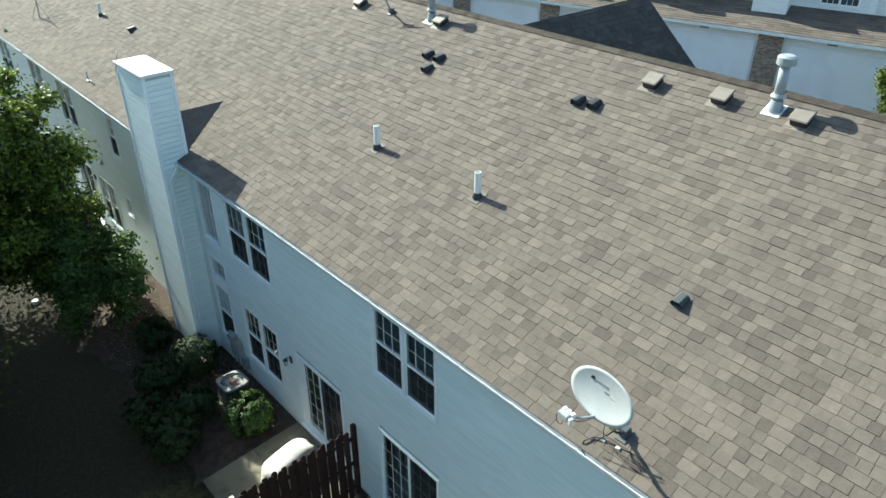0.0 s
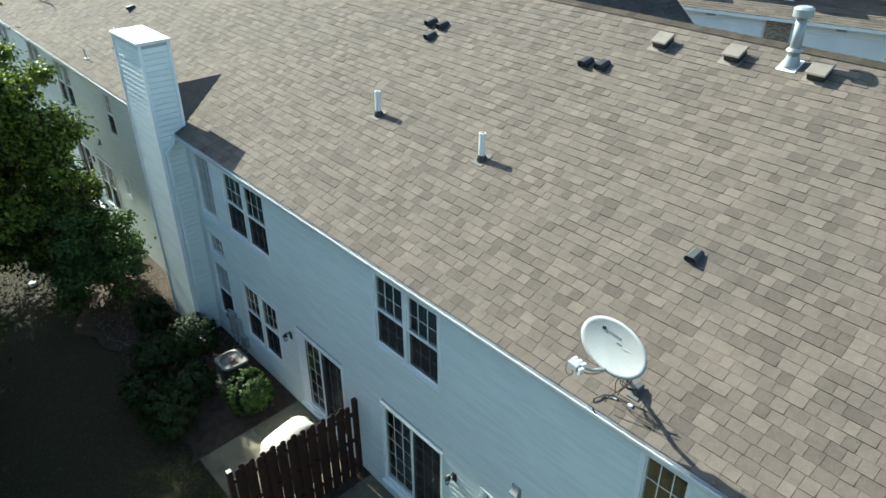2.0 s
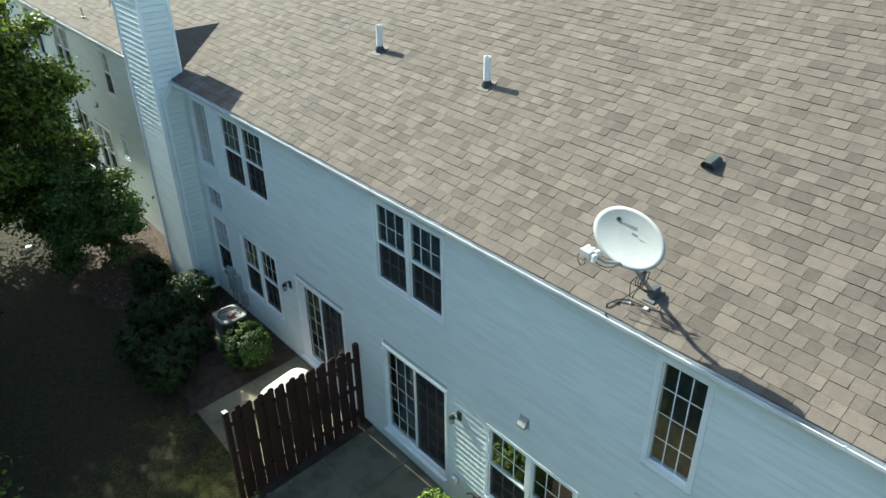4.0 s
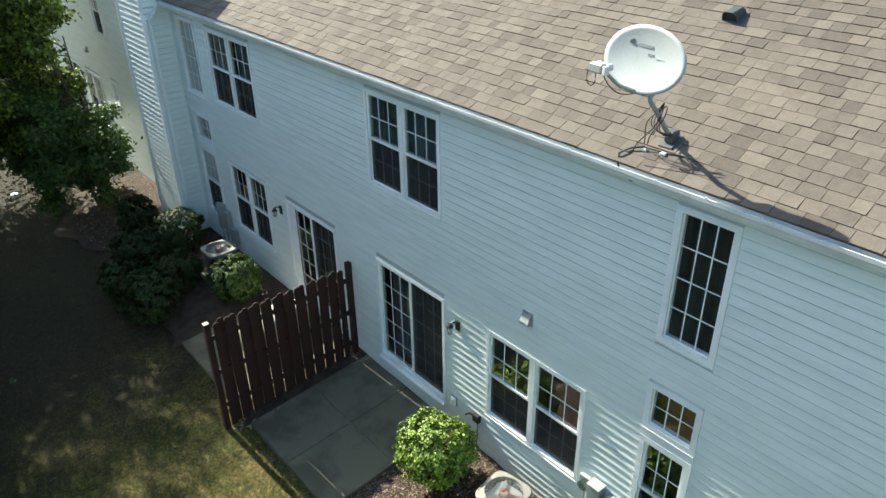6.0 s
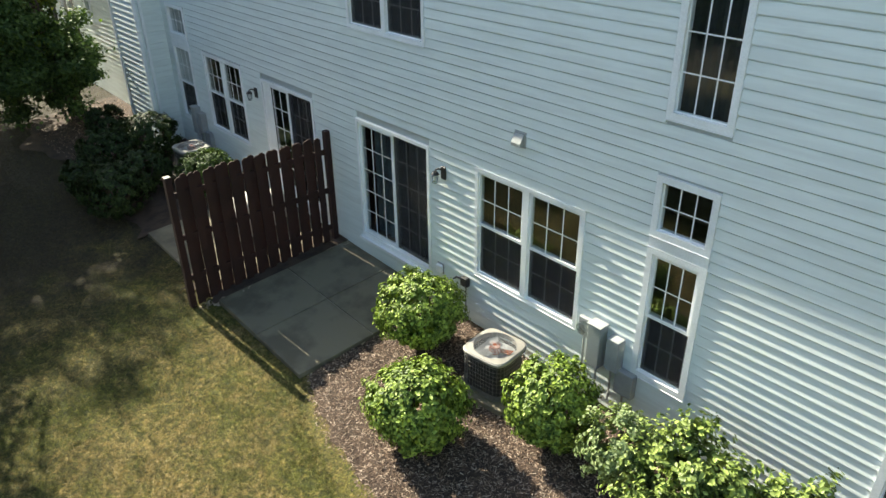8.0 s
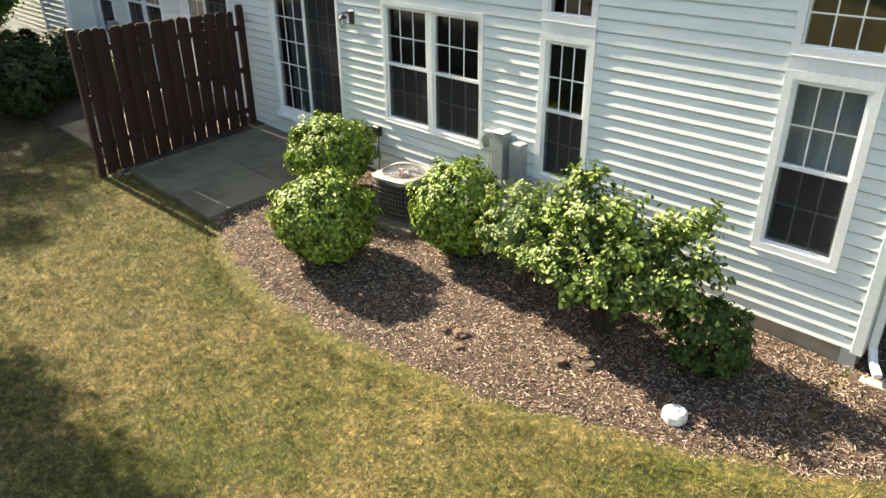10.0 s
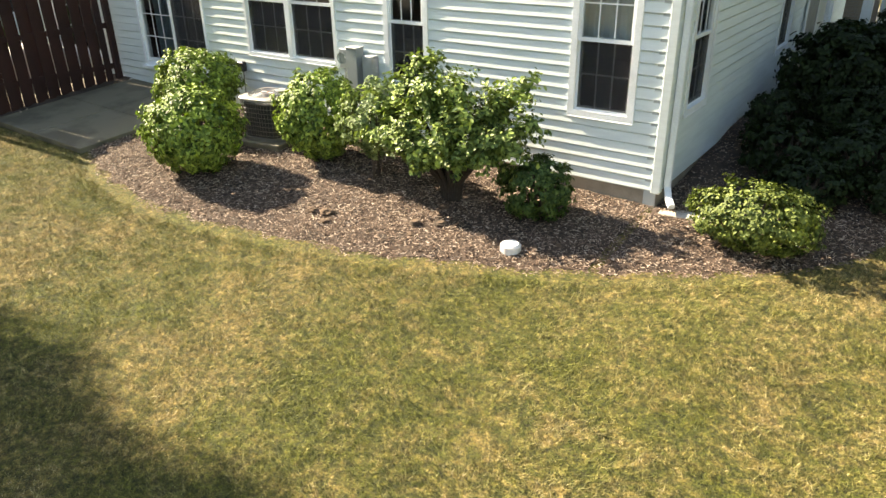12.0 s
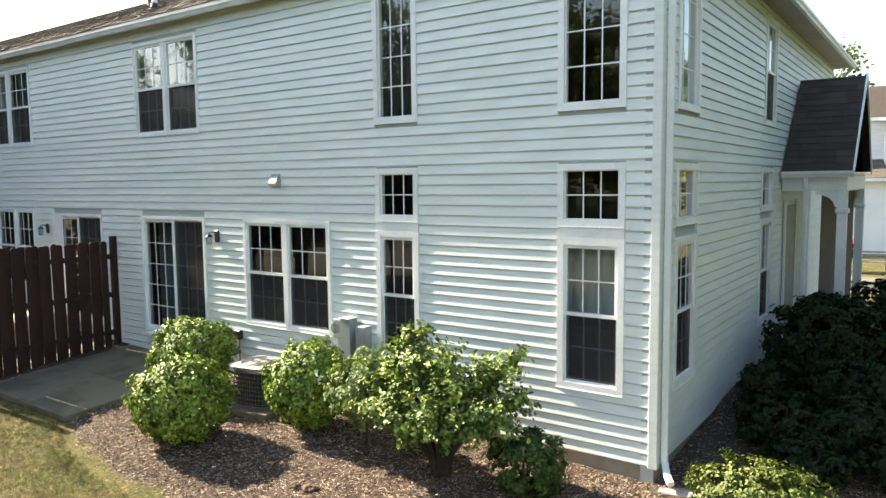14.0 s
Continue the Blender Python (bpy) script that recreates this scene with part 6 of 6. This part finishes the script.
def across_homes():
    """A row of homes across the drive, its eave running slightly askew."""
    ob = thing("townhouse_row", "white townhouses with garage doors and brown skirt roofs", "townhouses", (-24.2, 31.6, 0), math.degrees(math.atan2(2.6, 10.9)))
    u0, u1, ze = -34.0, 34.0, 3.25
    part("lower_wall", boxed((u0, 0.55, -1.2), (u1, 9.5, ze - 0.02)), M_WHITE_SIDING, ob)
    part("upper_wall", boxed((u0, 2.2, ze), (u1, 9.5, 6.6)), M_WHITE_SIDING, ob)
    part("skirt_fascia", boxed((u0, -0.03, ze - 0.16), (u1, 0.0, ze + 0.02)), M_TRIM, ob)
    part("skirt_soffit", boxed((u0, 0.0, ze - 0.15), (u1, 0.55, ze - 0.12)), M_TRIM, ob)
    bm = bmesh.new()
    a = [bm.verts.new(v) for v in ((u0, -0.05, ze + 0.03), (u1, -0.05, ze + 0.03), (u1, 2.2, ze + 1.05), (u0, 2.2, ze + 1.05))]
    bm.faces.new(a)
    bmesh.ops.solidify(bm, geom=bm.faces[:], thickness=0.05)
    part("skirt_roof", bm, M_SHINGLES, ob)
    rng = random.Random(31)
    bm = bmesh.new()
    L = math.hypot(2.25, 1.02)

    def point(u, v, lift):
        return (u, -0.05 + v * 2.25 / L - lift * 0.4, ze + 0.035 + v * 1.02 / L + lift)
    shingle_strip(bm, rng, lambda v: u0, lambda v: u1, 0.0, L, 0.2, point, (0.4, 0.55, 0.7), (0.008, 0.016))
    tagged(part("skirt_shingles", bm, M_SHINGLES, ob), kind="stuff")
    bm = bmesh.new()
    p = [bm.verts.new(v) for v in ((u0, 1.7, 6.55), (u1 + 0.4, 1.7, 6.55), (u1 - 3, 5.8, 8.7), (u0, 5.8, 8.7), (u1 + 0.4, 9.9, 6.55), (u0, 9.9, 6.55))]
    bm.faces.new((p[0], p[1], p[2], p[3]))
    bm.faces.new((p[1], p[4], p[2]))
    bm.faces.new((p[4], p[5], p[3], p[2]))
    bmesh.ops.solidify(bm, geom=bm.faces[:], thickness=0.06)
    part("roof", bm, M_SHINGLES, ob)
    part("roof_fascia", boxed((u0, 1.66, 6.38), (u1 + 0.4, 1.7, 6.56)), M_TRIM, ob)
    k = 0
    u = -33.3
    while u < 30:
        door = part("garage_door", boxed((u + 0.2, 0.50, -0.9), (u + 5.1, 0.54, 2.6)), M_GARAGE, ob)
        for r in range(1, 4):
            part("door_groove", boxed((u + 0.2, 0.492, -0.9 + r * 0.875 - 0.008), (u + 5.1, 0.499, -0.9 + r * 0.875 + 0.008)), M_GARAGE, door)
        part("door_plate", boxed((u + 2.0, 0.49, 2.86), (u + 2.5, 0.545, 2.96)), M_GREY, ob)
        bm = bmesh.new()
        z = -0.2
        row = 0
        while z < 3.0:
            x = u + 5.25 - (0.1 if row % 2 else 0)
            while x < u + 6.55:
                a, b = max(x, u + 5.25), min(x + 0.19, u + 6.55)
                if b - a > 0.05:
                    box(bm, (a, 0.40, z), (b, 0.47, z + 0.06))
                x += 0.2
            z += 0.07
            row += 1
        pier = part("brick_pier", boxed((u + 5.25, 0.42, -0.9), (u + 6.55, 0.56, 3.05)), M_MORTAR, ob)
        tagged(part("brick_face", bm, M_BRICK, pier), kind="stuff")
        # upper windows between white corner boards
        for x, w in ((u + 0.9, 1.9),):
            win = part("window", boxed((x, 2.12, 4.55), (x + w, 2.2, 6.1)), M_TRIM, ob)
            for j in range(2):
                a = x + 0.08 + j * (w / 2 - 0.02)
                b = a + w / 2 - 0.14
                part("pane", boxed((a, 2.105, 4.65), (b, 2.115, 6.0)), M_FARGLASS, win)
                for m in (1, 2):
                    part("muntin", boxed((a + (b - a) * m / 3 - 0.012, 2.095, 4.65), (a + (b - a) * m / 3 + 0.012, 2.103, 6.0)), M_TRIM, win)
                part("meeting_rail", boxed((a, 2.09, 5.30), (b, 2.103, 5.36)), M_TRIM, win)
        part("corner_board", boxed((u + 3.3, 2.05, 4.35), (u + 3.6, 2.2, 6.4)), M_TRIM, ob)
        bay = part("bay", boxed((u + 4.4, 1.3, 3.95), (u + 6.2, 2.25, 6.5)), M_WHITE_SIDING, ob)
        u += 6.7
        k += 1


M_FARGLASS = material("far_window_glass", (0.05, 0.06, 0.07), 0.08)
across_homes()
for k, (x, y, s) in enumerate(((-11.0, 32.0, 0.35), (-44.0, 27.0, 0.5), (-47, 24.0, 0.6), (-52, 40, 1.3), (-30, 52, 1.4), (-6, 55, 1.3), (14, 50, 1.3), (24, 30, 1.0))):
    tree((x, y, 0.1), (0, 0, 5.5 * s), (3.0 * s, 3.0 * s, 4.6 * s), 90, 80, 0.30 * max(s, 0.5), M_LEAF_TREE, "leafy tree beyond the houses", 90 + k, 1)

# drive, lawn edge walk
M_ASPHALT = stained("asphalt", (0.055, 0.055, 0.057), 0.95, 0.8, 1.0, 80.0, 0.4)




def ground_strip(name, x0, x1, y0, y1, mat, lift, label, category):
    xs = np.linspace(x0, x1, 30)
    verts, faces = [], []
    for x in xs:
        wave = 0.28 * math.sin(1.7 * x) + 0.15 * math.sin(4.3 * x + 1.0) if mat == M_MULCH else 0.0
        for y in np.linspace(y0 + wave * min(1.0, (y1 - y0) / 3), y1, 11):
            verts.append((x, y, ground_z(float(x), float(y)) + lift))
    for i in range(len(xs) - 1):
        for j in range(10):
            a = i * 11 + j
            faces.append((a, a + 11, a + 12, a + 1))
    tagged(mesh_of(name, verts, faces, 4, mat), label, category, kind="structure")


ground_strip("road", -60, 60, 16.5, 25.0, M_ASPHALT, 0.03, "dark asphalt drive between the rows of homes", "road")
ground_strip("pavement", -60, 60, 25.0, 26.6, M_CONCRETE, 0.12, "pale concrete walk across the drive", "pavement")
ground_strip("mulch_strip", -10.6, -9.815, -2.95, -0.02, M_MULCH, 0.045, "dark soil strip under the fence", "soil")
ground_strip("mulch_bed", -21.5, -12.72, -2.7, -0.02, M_MULCH, 0.03, "dark mulch bed by the far patio", "mulch bed")


def flower_pot():
    ob = thing("flower_pot", "dark planter with bright red flowers by the far walk", "flower pot", (-1.35, 29.0, ground_z(-1.35, 29)))
    bm = bmesh.new()
    rod(bm, (0, 0, 0), (0, 0, 0.7), 0.28, 0.4, 18)
    part("pot", bm, M_BLACK, ob)
    rng = np.random.default_rng(2)
    p, d = ball_points(rng, 500, (0.55, 0.55, 0.45), 0.1)
    v, f = leaf_arrays(rng, p + np.array([0, 0, 1.05]), d, 0.16)
    part_l = mesh_of("foliage", v, f, 3, M_LEAF_DARK, ob)
    tagged(part_l, kind="stuff")
    p, d = ball_points(rng, 260, (0.6, 0.6, 0.45), 0.1, 0.95)
    p = p[p[:, 2] > -0.05]
    v, f = leaf_arrays(rng, p + np.array([0, 0, 1.15]), np.tile([0, -0.5, 1.0], (len(p), 1)), 0.16)
    tagged(mesh_of("blossoms", v, f, 3, M_RED, ob), kind="stuff")


M_RED = stained("red_petal", (0.55, 0.03, 0.05), 0.6)
flower_pot()


def bench(x, y):
    ob = thing("bench", "pale slatted bench by the far walk", "bench", (x, y, ground_z(x, y)), 14)
    for k in range(4):
        part("seat_slat", boxed((-0.6, -0.2 + k * 0.11, 0.42), (0.6, -0.11 + k * 0.11, 0.45), 0.004), M_CREAM, ob)
    for k in range(3):
        part("back_slat", boxed((-0.6, 0.24, 0.55 + k * 0.13), (0.6, 0.27, 0.64 + k * 0.13), 0.004), M_CREAM, ob)
    for sx in (-0.5, 0.5):
        for y in (-0.17, 0.22):
            part("leg", boxed((sx - 0.03, y - 0.03, 0.0), (sx + 0.03, y + 0.03, 0.42 if y < 0 else 0.9), 0.004), M_CREAM, ob)


bench(-0.2, 29.6)


# ---- curtains and blinds inside the windows ----
def drape(x0, x1, z0, z1, y, mat, label, folds, turn=None):
    bm = bmesh.new()
    n = max(8, int((x1 - x0) * folds))
    top = [bm.verts.new((x0 + (x1 - x0) * i / n, y + (0.025 if i % 2 else -0.01), z1)) for i in range(n + 1)]
    bot = [bm.verts.new((x0 + (x1 - x0) * i / n, y + (0.03 if i % 2 else -0.015), z0)) for i in range(n + 1)]
    for i in range(n):
        bm.faces.new((bot[i], bot[i + 1], top[i + 1], top[i]))
    bmesh.ops.solidify(bm, geom=bm.faces[:], thickness=0.003)
    tagged(part("curtain", bm, mat), label, "curtain", "curtains behind the windows")


M_SMOKE = stained("smoke_grey_cloth", (0.13, 0.14, 0.14), 0.9)
M_DARKCLOTH = stained("blue_grey_cloth", (0.24, 0.34, 0.37), 0.9)
drape(AW0 + 0.1, AW0 + 0.75, 3.66, AZ1, 0.14, M_CURTAIN, "pale grey curtain behind an upstairs window", 16)
drape(AW1 - 0.75, AW1 - 0.05, 3.66, AZ1, 0.13, M_DARKCLOTH, "dark blue-grey curtain behind an upstairs window", 16)
drape(A0 + 0.05, A1 - 0.05, 3.66, AZ1, 0.13, M_DARKCLOTH, "dark blue-grey curtain behind an upstairs window", 12)
drape(D1 - 0.85, D1 - 0.05, 0.61, DZ1, 0.30, M_CURTAIN, "pale grey curtain behind the patio door", 14)
drape(-11.5, -10.65, 0.61, DZ1, 0.30, M_CURTAIN, "pale grey curtain behind the patio door", 14)
drape(T0 + 0.03, T1 - 0.03, 3.66, TZ1, 0.13, M_SMOKE, "smoke-grey curtain behind a tall upstairs window", 10)
drape(D0 + 0.06, D0 + 0.9, 0.61, DZ1, 0.30, M_DARKCLOTH, "dark blue-grey curtain behind the patio door", 12)
drape(U0 + 0.03, U1 - 0.03, 1.72, 2.58, 0.11, M_BLIND, "pale blue blind half lowered in a window", 3)
drape(NW0 + 0.03, NW1 - 0.03, 0.61, LZ1 + 0.16, 0.14, M_CURTAIN, "pale curtain behind a narrow window", 14)
drape(NW0 + 0.03, NW1 - 0.03, 3.66, TZ1, 0.14, M_CURTAIN, "pale curtain behind a narrow window", 14)


# white sheet added behind a pane to imitate bright sky reflected in it
def sky_sheet(y0, y1, z0, z1, label):
    bm = bmesh.new()
    box(bm, (-0.105, y0, z0), (-0.095, y1, z1))
    rod(bm, (-0.10, y0, z0), (-0.10, y1, z0), 0.012, 0.012, 8)
    tagged(part("window_shade", bm, M_BLIND), label, "window shade", "shades in the end wall")


sky_sheet(0.56, 1.33, 4.02, 5.71, "white sheet added for the sky's reflection in the end wall's upper window")
sky_sheet(4.98, 5.82, 4.95, 5.78, "white sheet added for the sky's reflection in the upper half of an end wall window")

# ---- roof shingles ----
ROW = 0.165
ROOF_LEN = math.hypot(RIDGE_Y - ROOF_Y0, RIDGE_Z - ROOF_Z0)
CS, SN = math.cos(math.atan(SLOPE)), math.sin(math.atan(SLOPE))


def roof_point(u, v, lift):
    return (u, ROOF_Y0 + v * CS - lift * SN, ROOF_Z0 + v * SN + lift * CS)


def hip_at(v):
    return EAST + (HIP_X - EAST) * v / ROOF_LEN


TAB_MESH = {}


def tab_mesh(w, h):
    if (w, h) not in TAB_MESH:
        bm = bmesh.new()
        g, t = w - 0.0055, ROW + 0.020
        vs = [bm.verts.new(c) for c in ((0, 0, 0), (g, 0, 0), (g, 0, h), (0, 0, h), (g, t, 0.001), (0, t, 0.001))]
        for f in ((0, 1, 2, 3), (3, 2, 4, 5), (1, 4, 2), (0, 3, 5)):
            bm.faces.new([vs[i] for i in f])
        me = bpy.data.meshes.new("shingle")
        bm.to_mesh(me)
        bm.free()
        me.materials.append(M_SHINGLE)
        TAB_MESH[(w, h)] = me
    return TAB_MESH[(w, h)]


def lay_shingles():
    rng = random.Random(77)
    field = bmesh.new()
    row = 0
    v = 0.0
    while v < ROOF_LEN - 0.02:
        y = ROOF_Y0 + v * CS
        end = hip_at(v)
        u = WEST - (0.0, 0.105, 0.012, 0.122)[row % 4] + rng.uniform(-0.022, 0.022)
        row += 1
        while u < end:
            w = rng.choice((0.15, 0.18, 0.205, 0.235, 0.27))
            h = rng.choice((0.005, 0.008, 0.012))
            low = v - (0.0 if v < 0.1 else rng.choice((0.0, 0.004, 0.007)))
            if not (CH0 - 0.02 < u + w and u < CH1 + 0.02 and y < CHY1):
                if -5.2 < u and u + w < -1.6 and v < 2.2 and u + w < end:
                    ob = new("shingle", tab_mesh(w, h))
                    ob.parent = roof
                    ob.matrix_basis = Matrix.Translation(roof_point(u, low, 0.0)) @ pose(0, 0, 0, ROOF_PITCH)
                else:
                    p, q = u, min(u + w - 0.0055, end)
                    top = min(v + ROW + 0.014, ROOF_LEN)
                    if q > p + 0.02:
                        vs = [field.verts.new(roof_point(*c)) for c in ((p, low, 0.0), (q, low, 0.0), (q, low, h), (p, low, h), (q, top, 0.001), (p, top, 0.001))]
                        field.faces.new((vs[0], vs[1], vs[2], vs[3]))
                        field.faces.new((vs[3], vs[2], vs[4], vs[5]))
                        field.faces.new((vs[1], vs[4], vs[2]))
                        field.faces.new((vs[0], vs[3], vs[5]))
            u += w
        v += ROW
    tagged(part("shingle_field", field, M_SHINGLES, roof), kind="stuff")
    caps = bmesh.new()
    x = WEST
    while x < HIP_X:
        w = 0.2
        for s in (-1, 1):
            a = [caps.verts.new(c) for c in ((x, RIDGE_Y, RIDGE_Z + 0.026), (x + w + 0.02, RIDGE_Y, RIDGE_Z + 0.016), (x + w + 0.02, RIDGE_Y + s * 0.15, RIDGE_Z + 0.016 - 0.15 * SLOPE), (x, RIDGE_Y + s * 0.15, RIDGE_Z + 0.026 - 0.15 * SLOPE))]
            caps.faces.new(a if s < 0 else a[::-1])
        x += w
    bmesh.ops.solidify(caps, geom=caps.faces[:], thickness=0.008)
    tagged(part("ridge_caps", caps, M_SHINGLES, roof), kind="stuff")


lay_shingles()


# ---- the saddle that sheds water behind the chimney ----
def cricket():
    bm = bmesh.new()
    x, y0, y1 = -17.65, CHY1 + 0.01, 1.60
    z = ROOF_Z0 + SLOPE * (y1 - ROOF_Y0) + 0.012
    low = ROOF_Z0 + SLOPE * (y0 - ROOF_Y0) + 0.012
    top = [bm.verts.new((x, y0, z)), bm.verts.new((x, y1, z))]
    sides = [bm.verts.new((x + s * 0.88, y0, low)) for s in (1, -1)]
    bm.faces.new((top[0], sides[0], top[1]))
    bm.faces.new((top[0], top[1], sides[1]))
    bm.faces.new((top[0], sides[1], sides[0]))
    bmesh.ops.recalc_face_normals(bm, faces=bm.faces[:])
    part("cricket", bm, M_SHINGLE, roof, "small shingled saddle behind the chimney")


cricket()
